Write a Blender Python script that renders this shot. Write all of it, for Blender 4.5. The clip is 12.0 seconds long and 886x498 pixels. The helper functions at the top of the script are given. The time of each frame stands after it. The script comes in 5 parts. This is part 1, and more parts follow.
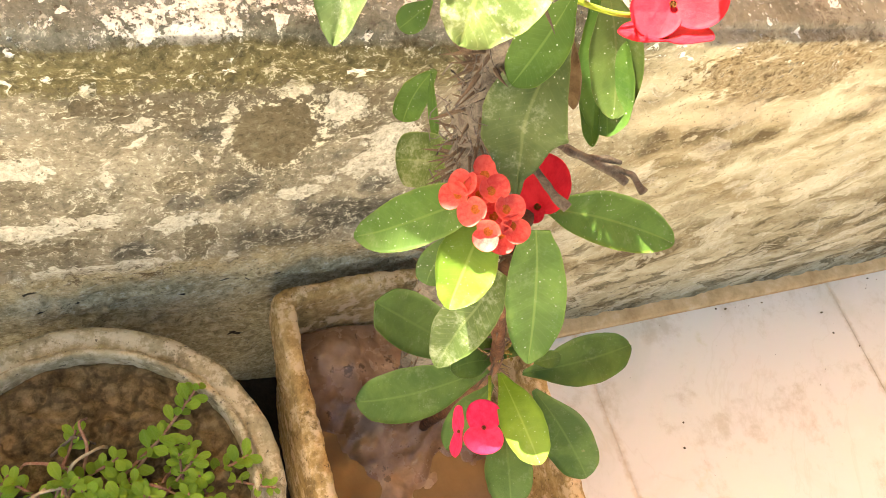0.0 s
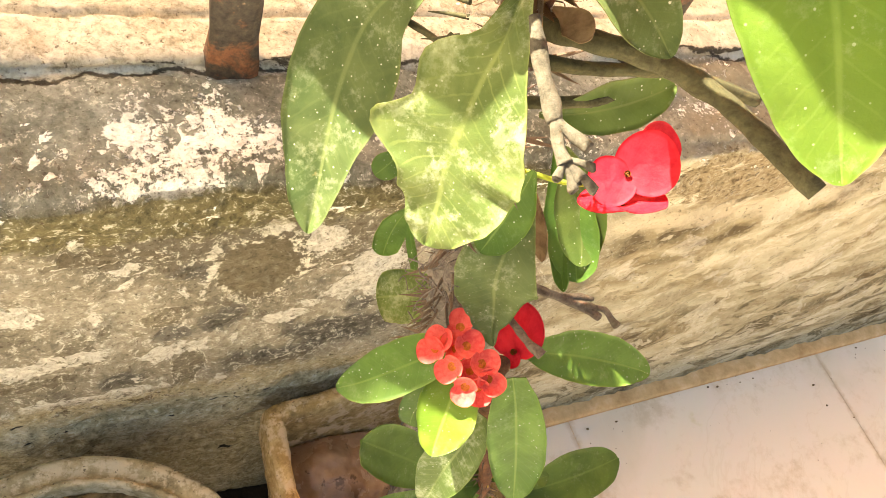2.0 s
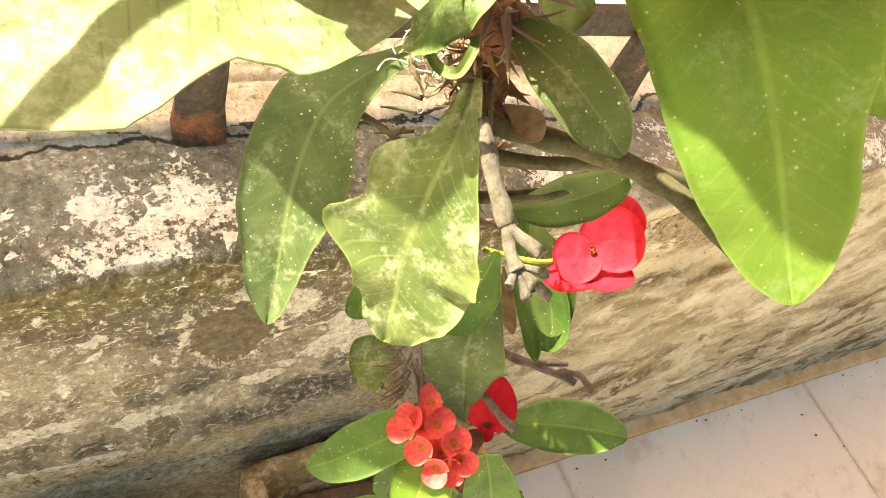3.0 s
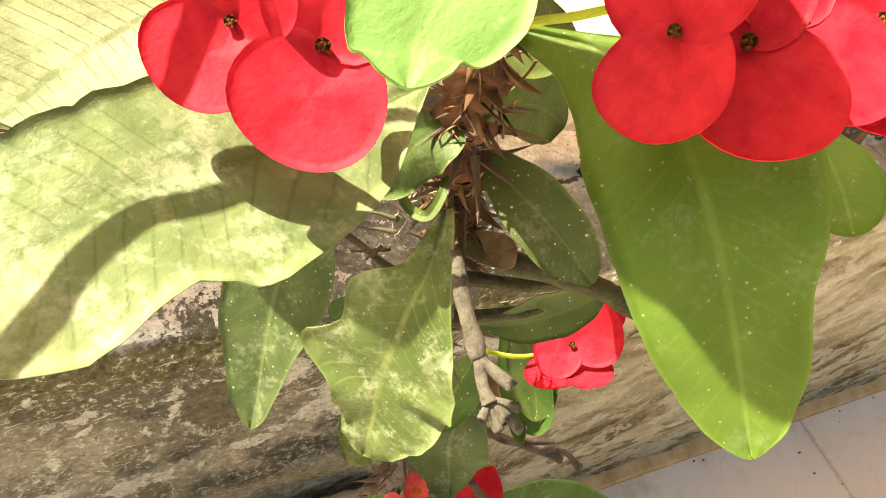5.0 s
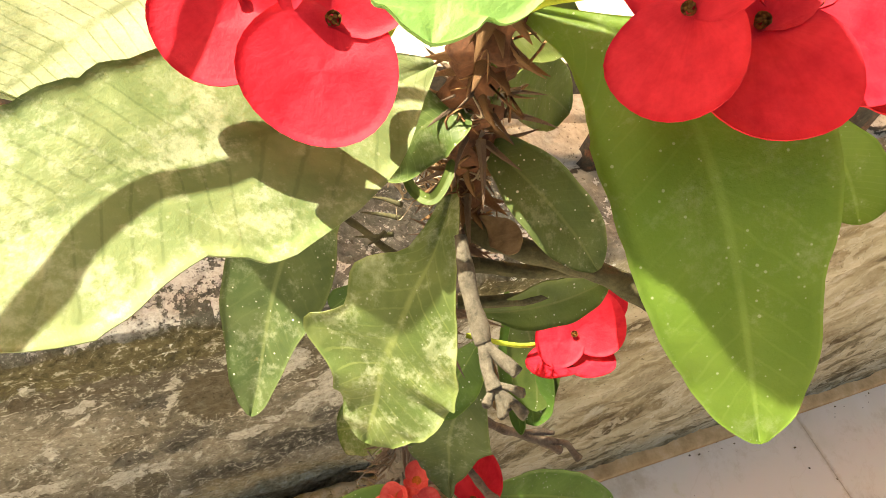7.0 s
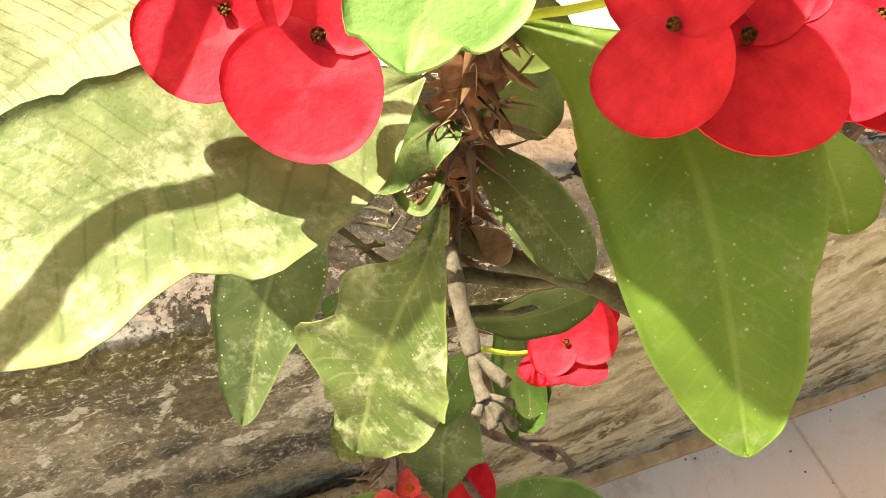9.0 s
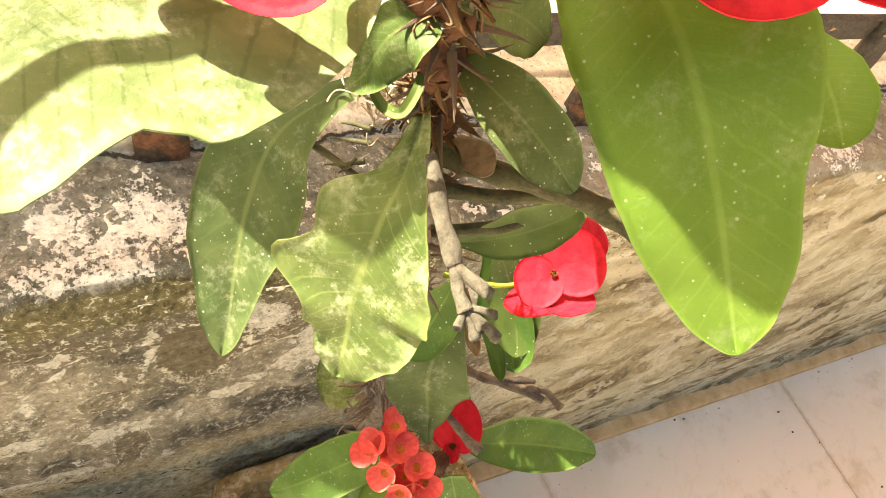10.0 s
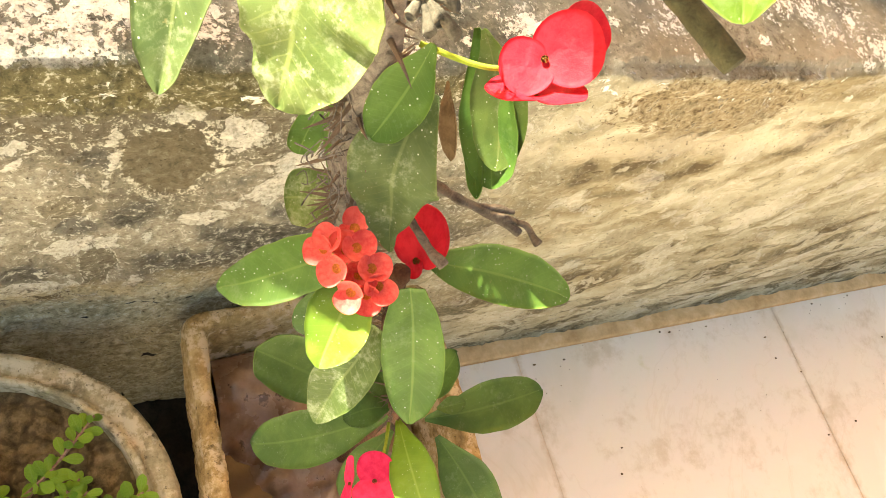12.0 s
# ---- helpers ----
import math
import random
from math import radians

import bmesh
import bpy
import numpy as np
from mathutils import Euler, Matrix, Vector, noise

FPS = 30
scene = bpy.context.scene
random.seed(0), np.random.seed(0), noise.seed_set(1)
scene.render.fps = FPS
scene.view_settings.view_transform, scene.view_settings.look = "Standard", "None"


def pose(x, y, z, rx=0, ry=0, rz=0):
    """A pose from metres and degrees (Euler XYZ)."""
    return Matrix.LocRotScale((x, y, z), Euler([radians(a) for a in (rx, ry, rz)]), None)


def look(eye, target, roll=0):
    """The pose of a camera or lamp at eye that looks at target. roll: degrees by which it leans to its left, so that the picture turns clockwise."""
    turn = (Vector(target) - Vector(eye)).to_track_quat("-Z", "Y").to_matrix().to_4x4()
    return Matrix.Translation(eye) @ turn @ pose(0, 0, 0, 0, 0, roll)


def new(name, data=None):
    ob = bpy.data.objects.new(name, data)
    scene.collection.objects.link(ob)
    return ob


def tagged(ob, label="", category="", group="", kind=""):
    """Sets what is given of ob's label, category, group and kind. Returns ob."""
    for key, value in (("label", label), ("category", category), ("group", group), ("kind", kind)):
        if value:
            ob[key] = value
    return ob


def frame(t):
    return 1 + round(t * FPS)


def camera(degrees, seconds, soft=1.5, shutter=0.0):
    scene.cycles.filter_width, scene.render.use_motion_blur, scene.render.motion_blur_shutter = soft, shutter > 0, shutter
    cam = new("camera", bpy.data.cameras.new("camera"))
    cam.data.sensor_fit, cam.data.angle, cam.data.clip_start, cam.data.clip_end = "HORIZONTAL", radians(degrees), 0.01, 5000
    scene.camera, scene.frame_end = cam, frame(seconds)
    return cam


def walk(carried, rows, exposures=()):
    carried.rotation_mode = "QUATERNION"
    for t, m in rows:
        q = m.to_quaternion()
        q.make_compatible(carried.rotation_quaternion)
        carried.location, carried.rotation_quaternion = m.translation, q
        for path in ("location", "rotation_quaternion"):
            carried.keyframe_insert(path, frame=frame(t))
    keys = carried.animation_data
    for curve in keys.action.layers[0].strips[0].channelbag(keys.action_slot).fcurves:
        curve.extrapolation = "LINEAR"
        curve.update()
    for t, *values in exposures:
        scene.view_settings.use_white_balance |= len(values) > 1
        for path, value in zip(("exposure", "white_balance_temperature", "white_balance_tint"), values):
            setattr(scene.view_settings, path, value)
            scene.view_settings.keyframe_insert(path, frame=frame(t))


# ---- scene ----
cam = camera(61.1, 12.0, soft=0.8)
PATH = [
    (0, (0.088, 0.095, 1.025), (0.909, 0.852, -0.634), 34.0),
    (0.5, (0.076, 0.093, 1.021), (0.871, 0.885, -0.635), 33.0),
    (1, (0.083, 0.1, 1.03), (0.895, 0.906, -0.611), 31.9),
    (1.5, (0.088, 0.113, 1.049), (0.928, 0.984, -0.544), 29.9),
    (2, (0.095, 0.123, 1.058), (0.957, 1.025, -0.505), 28.7),
    (2.5, (0.102, 0.135, 1.066), (0.985, 1.075, -0.463), 27.6),
    (3, (0.109, 0.14, 1.07), (1.008, 1.091, -0.443), 26.9),
    (3.5, (0.111, 0.144, 1.074), (1.014, 1.105, -0.43), 26.4),
    (3.7, (0.112, 0.147, 1.079), (1.017, 1.126, -0.412), 25.9),
    (5.3, (0.117, 0.159, 1.094), (1.034, 1.161, -0.374), 25.6),
    (5.5, (0.116, 0.159, 1.093), (1.036, 1.156, -0.376), 25.9),
    (6, (0.114, 0.159, 1.093), (1.029, 1.16, -0.377), 25.9),
    (6.5, (0.114, 0.159, 1.092), (1.03, 1.153, -0.382), 26.1),
    (7, (0.115, 0.158, 1.09), (1.035, 1.147, -0.385), 26.2),
    (9, (0.117, 0.159, 1.092), (1.045, 1.151, -0.376), 26.3),
    (9.5, (0.117, 0.156, 1.088), (1.045, 1.134, -0.389), 26.7),
    (10, (0.121, 0.148, 1.077), (1.057, 1.072, -0.429), 27.9),
    (10.5, (0.117, 0.139, 1.071), (1.031, 1.02, -0.475), 29.5),
    (10.7, (0.116, 0.128, 1.063), (1.012, 0.970, -0.515), 31.3),
    (10.8, (0.110, 0.120, 1.052), (1.015, 0.940, -0.533), 32.6),
    (11, (0.107, 0.114, 1.025), (1.063, 0.854, -0.569), 38.4),
    (11.5, (0.129, 0.11, 1.002), (1.149, 0.781, -0.582), 42.3),
    (12, (0.142, 0.114, 1.03), (1.037, 0.851, -0.599), 38.3),
]
walk(cam, [(t, look(eye, target, roll)) for t, eye, target, roll in PATH], [(0, 3.07, 7950, 10), (0.5, 3.07, 6950, 20), (1, 3.04, 6850, 21), (1.5, 3.02, 7400, 16), (2, 2.90, 8400, 12), (2.5, 2.82, 8250, 10), (3.7, 2.42, 8250, 10), (5.5, 2.10, 8300, 12), (9.5, 2.17, 8300, 12), (10, 2.55, 8300, 12), (10.5, 2.77, 8300, 12), (11.2, 3.05, 8000, 9), (12, 2.93, 8200, 7)])

# ---- light ----
SUN_ELEVATION, SUN_AZIMUTH = 46.0, -44.0      # the sun stands behind the wall, over the round pot
world = bpy.data.worlds.new("world")
scene.world = world
world.use_nodes = True
wn = world.node_tree
sky = wn.nodes.new("ShaderNodeTexSky")
sky.sky_type, sky.sun_disc = "NISHITA", False
sky.sun_elevation, sky.sun_rotation = radians(SUN_ELEVATION), radians(SUN_AZIMUTH)
sky.dust_density, sky.air_density, sky.ozone_density = 6.0, 1.0, 0.5
wn.nodes["Background"].inputs["Strength"].default_value = 0.055
wn.links.new(sky.outputs["Color"], wn.nodes["Background"].inputs["Color"])
sun_data = bpy.data.lights.new("sun", "SUN")
sun_data.energy, sun_data.angle, sun_data.color = 5.0, radians(0.53), (1.0, 0.965, 0.89)
sun = new("sun", sun_data)
sun.matrix_world = look((0, 0, 5), Vector((0, 0, 5)) - Vector((
    math.sin(radians(SUN_AZIMUTH)) * math.cos(radians(SUN_ELEVATION)),
    math.cos(radians(SUN_AZIMUTH)) * math.cos(radians(SUN_ELEVATION)), math.sin(radians(SUN_ELEVATION)))))


# ---- materials ----
class Mat:
    """A node material with a short way to add nodes."""

    def __init__(self, name):
        self.m = bpy.data.materials.new(name)
        self.m.use_nodes = True
        self.t = self.m.node_tree
        self.b = self.t.nodes["Principled BSDF"]
        self.co = self.n("ShaderNodeTexCoord").outputs["Object"]

    def n(self, kind, ins=None, operation="", data_type="", blend_type="", interpolation_type="", feature=""):
        nd = self.t.nodes.new(kind)
        if operation:
            nd.operation = operation
        if data_type:
            nd.data_type = data_type
        if blend_type:
            nd.blend_type = blend_type
        if interpolation_type:
            nd.interpolation_type = interpolation_type
        if feature:
            nd.feature = feature
        for k, v in (ins or {}).items():
            self.put(nd.inputs[k], v)
        return nd

    def put(self, socket, v):
        if isinstance(v, bpy.types.NodeSocket):
            self.t.links.new(v, socket)
        else:
            socket.default_value = v

    def noise(self, scale, detail=6, rough=0.6, co=None, warp=0.0, stretch=None):
        co = co or self.co
        if stretch:
            co = self.n("ShaderNodeMapping", {"Vector": co, "Scale": stretch}).outputs[0]
        return self.n("ShaderNodeTexNoise", {"Vector": co, "Scale": scale, "Detail": detail, "Roughness": rough, "Distortion": warp}).outputs["Fac"]

    def ramp(self, fac, *stops):
        r = self.n("ShaderNodeValToRGB", {"Fac": fac})
        el = r.color_ramp.elements
        while len(el) < len(stops):
            el.new(0.5)
        for e, (p, c) in zip(el, stops):
            e.position, e.color = p, (*c, 1) if isinstance(c, tuple) else (c, c, c, 1)
        return r.outputs[0]

    def mix(self, fac, a, b, blend="MIX"):
        col = lambda c: (*c, 1) if isinstance(c, tuple) else c
        return self.n("ShaderNodeMix", {0: fac, 6: col(a), 7: col(b)}, data_type="RGBA", blend_type=blend).outputs[2]

    def math(self, op, a, b=0.0, c=0.0):
        return self.n("ShaderNodeMath", {0: a, 1: b, 2: c}, operation=op).outputs[0]

    def smooth(self, v, lo, hi):
        return self.n("ShaderNodeMapRange", {0: v, 1: lo, 2: hi, 3: 0.0, 4: 1.0}, interpolation_type="SMOOTHSTEP").outputs[0]

    def bump(self, *layers):
        """Layers of (height, strength, distance)."""
        normal = None
        for h, s, d in layers:
            nd = self.n("ShaderNodeBump", {"Height": h, "Strength": s, "Distance": d})
            if normal:
                self.put(nd.inputs["Normal"], normal)
            normal = nd.outputs[0]
        self.put(self.b.inputs["Normal"], normal)
        return normal

    def done(self, color, rough=0.8, **more):
        self.put(self.b.inputs["Base Color"], (*color, 1) if isinstance(color, tuple) else color)
        self.put(self.b.inputs["Roughness"], rough)
        for k, v in more.items():
            self.put(self.b.inputs[k.replace("_", " ")], v)
        return self.m


def plaster_material():
    k = Mat("weathered_plaster")
    xyz = k.n("ShaderNodeSeparateXYZ", {0: k.co}).outputs
    x, y, z = xyz[0], xyz[1], xyz[2]
    big = k.noise(9.0, 10, 0.62, warp=0.5)
    mid = k.noise(38.0, 10, 0.68, warp=0.4, stretch=(1, 1, 1.5))
    fine = k.noise(150.0, 8, 0.72, warp=0.3)
    grit = k.noise(620.0, 4, 0.65)
    slant = k.n("ShaderNodeMapping", {"Vector": k.co, "Rotation": (0.0, 0.32, 0.0)}).outputs[0]
    flow = k.noise(10.0, 5, 0.50, co=slant, warp=1.0, stretch=(0.7, 1, 1.4))
    crisp = k.math("ADD", k.math("MULTIPLY", mid, 0.6), k.math("MULTIPLY", fine, 0.4))

    def blob(cx, cz, rx, rz, soft=0.35, ragged=1.1):
        """A stain or a patch of old coat with a ragged border, at its place on the face."""
        dx, dz = k.math("DIVIDE", k.math("SUBTRACT", x, cx), rx), k.math("DIVIDE", k.math("SUBTRACT", z, cz), rz)
        d = k.math("SQRT", k.math("ADD", k.math("MULTIPLY", dx, dx), k.math("MULTIPLY", dz, dz)))
        d = k.math("ADD", d, k.math("MULTIPLY", k.math("SUBTRACT", crisp, 0.5), ragged * 3.2))
        return k.math("SUBTRACT", 1.0, k.smooth(d, 1.0 - soft, 1.0 + soft))

    side = k.smooth(k.math("ADD", x, k.math("MULTIPLY", big, 0.35)), 0.56, 0.78)
    left = k.math("SUBTRACT", 1.0, side)
    tone = k.math("ADD", k.math("MULTIPLY", big, 0.62), k.math("MULTIPLY", crisp, 0.38))
    warm = k.ramp(k.math("ADD", k.math("MULTIPLY", flow, 0.90), k.math("MULTIPLY", fine, 0.10)), (0.34, (0.110, 0.082, 0.044)), (0.42, (0.27, 0.220, 0.132)), (0.50, (0.38, 0.330, 0.220)), (0.58, (0.46, 0.410, 0.290)), (0.66, (0.56, 0.505, 0.38)))

    def near(*spots):
        """A soft field that is 1 in the middle of each of the given ovals."""
        best = None
        for cx, cz, rx, rz in spots:
            dx, dz = k.math("DIVIDE", k.math("SUBTRACT", x, cx), rx), k.math("DIVIDE", k.math("SUBTRACT", z, cz), rz)
            g = k.math("SUBTRACT", 1.0, k.smooth(k.math("SQRT", k.math("ADD", k.math("MULTIPLY", dx, dx), k.math("MULTIPLY", dz, dz))), 0.25, 1.45))
            best = g if best is None else k.math("MAXIMUM", best, g)
        return best

    # taupe plaster, smooth, with faint clouds and grain
    cloud = k.math("ADD", k.math("MULTIPLY", k.noise(9.0, 6, 0.5, warp=0.4), 0.8), k.math("MULTIPLY", fine, 0.2))
    grey = k.ramp(cloud, (0.38, (0.130, 0.112, 0.082)), (0.50, (0.235, 0.204, 0.155)), (0.62, (0.350, 0.312, 0.248)))
    c = k.mix(side, grey, warm)
    taupe = near((0.209, 0.584, 0.027, 0.040), (0.143, 0.532, 0.018, 0.022), (0.163, 0.435, 0.014, 0.036), (0.05, 0.452, 0.06, 0.012), (0.09, 0.622, 0.03, 0.010))
    # bare brown coat where flakes have fallen, with sharp borders
    drop = k.math("ADD", k.noise(13.0, 12, 0.60, co=k.n("ShaderNodeVectorMath", {0: k.co, 1: (3.1, 0.0, 1.7)}, operation="ADD").outputs[0], warp=0.35), k.math("MULTIPLY", taupe, 0.22))
    bare = k.math("MULTIPLY", k.smooth(drop, 0.575, 0.587), left)
    c = k.mix(k.math("MULTIPLY", bare, 0.62), c, k.ramp(k.math("ADD", k.math("MULTIPLY", k.noise(24.0, 5, 0.5), 0.7), k.math("MULTIPLY", fine, 0.3)), (0.36, (0.084, 0.066, 0.040)), (0.52, (0.130, 0.106, 0.070)), (0.66, (0.180, 0.150, 0.104))))
    # mould, grey to black
    damp = k.math("ADD", k.math("ADD", k.math("MULTIPLY", k.noise(17.0, 10, 0.66, warp=0.6), 0.75), k.math("MULTIPLY", fine, 0.25)), k.math("MULTIPLY", near((0.290, 0.460, 0.060, 0.038), (0.303, 0.506, 0.024, 0.018), (0.194, 0.518, 0.030, 0.026), (0.165, 0.589, 0.018, 0.015), (0.112, 0.434, 0.022, 0.022), (0.235, 0.425, 0.05, 0.035), (0.150, 0.500, 0.02, 0.016)), 0.23))
    mould = k.math("MULTIPLY", k.smooth(damp, 0.535, 0.690), k.math("MULTIPLY", k.math("MULTIPLY", left, 0.90), k.smooth(z, 0.395, 0.440)))
    c = k.mix(mould, c, k.ramp(fine, (0.36, (0.034, 0.032, 0.027)), (0.62, (0.135, 0.128, 0.110))))
    # old limewash left standing in islands, crumbling along its borders
    hold = k.math("ADD", k.noise(17.0, 12, 0.63, co=k.n("ShaderNodeVectorMath", {0: k.co, 1: (7.7, 0.0, 4.2)}, operation="ADD").outputs[0], warp=0.35), k.math("SUBTRACT", k.math("MULTIPLY", near((0.048, 0.564, 0.045, 0.014), (0.066, 0.488, 0.050, 0.016), (0.139, 0.474, 0.030, 0.018), (0.298, 0.560, 0.034, 0.040), (0.244, 0.501, 0.024, 0.014), (0.176, 0.598, 0.008, 0.026), (0.095, 0.55, 0.014, 0.022), (0.09, 0.408, 0.06, 0.012), (0.258, 0.606, 0.026, 0.020)), 0.19), k.math("MULTIPLY", taupe, 0.2)))
    isles = k.math("MULTIPLY", k.smooth(hold, 0.590, 0.602), k.math("SUBTRACT", 0.88, k.math("MULTIPLY", side, 0.55)))
    isles = k.math("MULTIPLY", isles, k.math("SUBTRACT", 1.0, k.smooth(k.noise(75.0, 6, 0.7), 0.58, 0.62)))
    c = k.mix(isles, c, k.ramp(fine, (0.34, (0.43, 0.395, 0.335)), (0.60, (0.64, 0.600, 0.525))))
    crumb = k.math("MULTIPLY", k.math("MULTIPLY", k.math("SUBTRACT", 1.0, k.smooth(k.math("ABSOLUTE", k.math("SUBTRACT", drop, 0.575)), 0.005, 0.016)), k.smooth(k.noise(190.0, 5, 0.7), 0.52, 0.56)), left)
    c = k.mix(k.math("MULTIPLY", crumb, 0.9), c, (0.58, 0.545, 0.46))
    # one broad smooth patch of undercoat, with crumbs of limewash round its border
    patch = blob(0.209, 0.583, 0.029, 0.038, 0.05, 0.35)
    c = k.mix(k.math("MULTIPLY", patch, 0.85), c, k.ramp(cloud, (0.38, (0.112, 0.092, 0.058)), (0.52, (0.178, 0.148, 0.100)), (0.64, (0.240, 0.202, 0.144))))
    around = k.math("SUBTRACT", blob(0.214, 0.584, 0.036, 0.046, 0.10, 0.35), patch)
    c = k.mix(k.math("MULTIPLY", k.math("MULTIPLY", k.math("MAXIMUM", around, 0.0), k.smooth(k.noise(150.0, 6, 0.72), 0.50, 0.54)), 0.9), c, (0.60, 0.55, 0.45))
    foot = k.math("MULTIPLY", k.math("SUBTRACT", 1.0, k.smooth(k.math("ADD", z, k.math("MULTIPLY", k.math("SUBTRACT", crisp, 0.5), 0.10)), 0.385, 0.420)), left)
    c = k.mix(k.math("MULTIPLY", foot, 0.85), c, k.ramp(k.math("ADD", k.math("MULTIPLY", mid, 0.6), k.math("MULTIPLY", fine, 0.4)), (0.42, (0.36, 0.295, 0.175)), (0.56, (0.62, 0.53, 0.36))))
    holes = k.math("MULTIPLY", k.smooth(k.noise(42.0, 5, 0.6, stretch=(0.6, 1, 1.3)), 0.655, 0.675), foot)
    c = k.mix(holes, c, (0.030, 0.026, 0.018))
    # the damp olive band under the arris
    upper = k.math("MULTIPLY", k.math("MULTIPLY", k.smooth(k.math("ADD", z, k.math("MULTIPLY", k.math("SUBTRACT", crisp, 0.5), 0.12)), 0.628, 0.646), left), k.smooth(k.math("ADD", k.math("MULTIPLY", crisp, 0.4), k.math("MULTIPLY", k.noise(6.0, 4, 0.5), 0.6)), 0.37, 0.46))
    c = k.mix(k.math("MULTIPLY", upper, 0.88), c, k.ramp(k.math("ADD", k.math("MULTIPLY", fine, 0.6), k.math("MULTIPLY", mid, 0.4)), (0.40, (0.068, 0.060, 0.026)), (0.54, (0.145, 0.126, 0.062)), (0.64, (0.225, 0.198, 0.118))))
    rusty = k.math("MULTIPLY", k.smooth(crisp, 0.525, 0.54), blob(0.115, 0.392, 0.095, 0.018, 0.5, 0.4))
    c = k.mix(k.math("MULTIPLY", rusty, 0.85), c, (0.085, 0.050, 0.018))
    # the coarse brown core where the top coat has come off
    core = blob(0.66, 0.645, 0.105, 0.044, 0.08, 0.9)
    c = k.mix(core, c, k.ramp(fine, (0.36, (0.085, 0.056, 0.027)), (0.46, (0.235, 0.180, 0.105)), (0.64, (0.39, 0.325, 0.215))))
    c = k.mix(k.math("MULTIPLY", k.math("MULTIPLY", core, k.smooth(k.noise(150.0, 5, 0.65), 0.585, 0.625)), 0.85), c, (0.055, 0.038, 0.018))
    run = k.math("ADD", 0.518, k.math("ADD", k.math("MULTIPLY", k.math("SUBTRACT", x, 0.556), 0.38), k.math("MULTIPLY", k.math("SUBTRACT", mid, 0.5), 0.05)))
    split = k.math("SUBTRACT", 1.0, k.smooth(k.math("ABSOLUTE", k.math("SUBTRACT", z, run)), 0.0006, 0.0030))
    split = k.math("MULTIPLY", k.math("MULTIPLY", split, k.smooth(x, 0.52, 0.55)), k.math("SUBTRACT", 1.0, k.smooth(x, 0.66, 0.76)))
    c = k.mix(k.math("MULTIPLY", split, 0.8), c, (0.075, 0.050, 0.024))
    groove = k.math("MULTIPLY", k.smooth(k.noise(16.0, 9, 0.66, co=slant, warp=1.0, stretch=(0.6, 1, 1.6)), 0.505, 0.58), k.math("MULTIPLY", side, k.math("SUBTRACT", 1.0, k.smooth(k.math("ADD", z, k.math("MULTIPLY", big, 0.2)), 0.36, 0.52))))
    c = k.mix(k.math("MULTIPLY", groove, 0.8), c, k.ramp(fine, (0.38, (0.055, 0.042, 0.020)), (0.62, (0.16, 0.125, 0.065))))
    smear = k.noise(13.0, 11, 0.62, co=slant, warp=0.6, stretch=(0.8, 1, 1.35))
    c = k.mix(k.math("MULTIPLY", k.math("MULTIPLY", k.smooth(smear, 0.555, 0.568), side), 0.6), c, k.ramp(fine, (0.35, (0.44, 0.385, 0.275)), (0.62, (0.60, 0.545, 0.42))))
    c = k.mix(k.math("MULTIPLY", k.math("MULTIPLY", k.math("SUBTRACT", 1.0, k.smooth(smear, 0.395, 0.410)), side), 0.55), c, k.ramp(fine, (0.35, (0.16, 0.125, 0.070)), (0.62, (0.29, 0.24, 0.155))))
    shelf = blob(0.70, 0.575, 0.20, 0.020, 0.5, 1.4)
    c = k.mix(k.math("MULTIPLY", shelf, 0.5), c, (0.66, 0.57, 0.42))
    # the ledge on top, grey limewash
    ledge = k.smooth(k.math("ADD", z, k.math("MULTIPLY", k.math("SUBTRACT", crisp, 0.5), 0.010)), 0.680, 0.684)
    limed = k.ramp(tone, (0.40, (0.125, 0.126, 0.100)), (0.50, (0.230, 0.228, 0.190)), (0.60, (0.37, 0.365, 0.315)))
    c = k.mix(k.math("MULTIPLY", ledge, k.math("SUBTRACT", 0.96, k.math("MULTIPLY", side, 0.4))), c, limed)
    back = k.math("MULTIPLY", ledge, k.smooth(k.math("ADD", y, k.math("MULTIPLY", mid, 0.016)), 0.490, 0.496))
    c = k.mix(back, c, k.ramp(crisp, (0.36, (0.40, 0.36, 0.275)), (0.52, (0.64, 0.60, 0.50)), (0.64, (0.80, 0.76, 0.68))))
    # white flakes along the arris and on the ledge
    band = k.math("MULTIPLY", k.smooth(z, 0.630, 0.660), k.math("SUBTRACT", 1.0, k.math("MULTIPLY", back, 0.8)))
    warped = k.n("ShaderNodeVectorMath", {0: k.co, 1: k.n("ShaderNodeVectorMath", {0: k.n("ShaderNodeTexNoise", {"Vector": k.co, "Scale": 120.0}).outputs["Color"], 1: (0.012, 0.012, 0.012)}, operation="MULTIPLY").outputs[0]}, operation="ADD").outputs[0]
    cell = k.n("ShaderNodeTexVoronoi", {"Vector": warped, "Scale": 120.0}, feature="F1")
    pick = k.n("ShaderNodeSeparateColor", {0: cell.outputs["Color"]}).outputs[0]
    field = k.math("ADD", k.math("MULTIPLY", pick, 0.30), k.math("ADD", k.math("MULTIPLY", k.noise(34.0, 8, 0.7), 0.7), k.math("MULTIPLY", fine, 0.25)))
    wx, wy = k.math("DIVIDE", k.math("SUBTRACT", x, 0.165), 0.075), k.math("DIVIDE", k.math("SUBTRACT", y, 0.425), 0.030)
    heap = k.math("SUBTRACT", 1.0, k.smooth(k.math("ADD", k.math("MULTIPLY", wx, wx), k.math("MULTIPLY", wy, wy)), 0.2, 1.6))
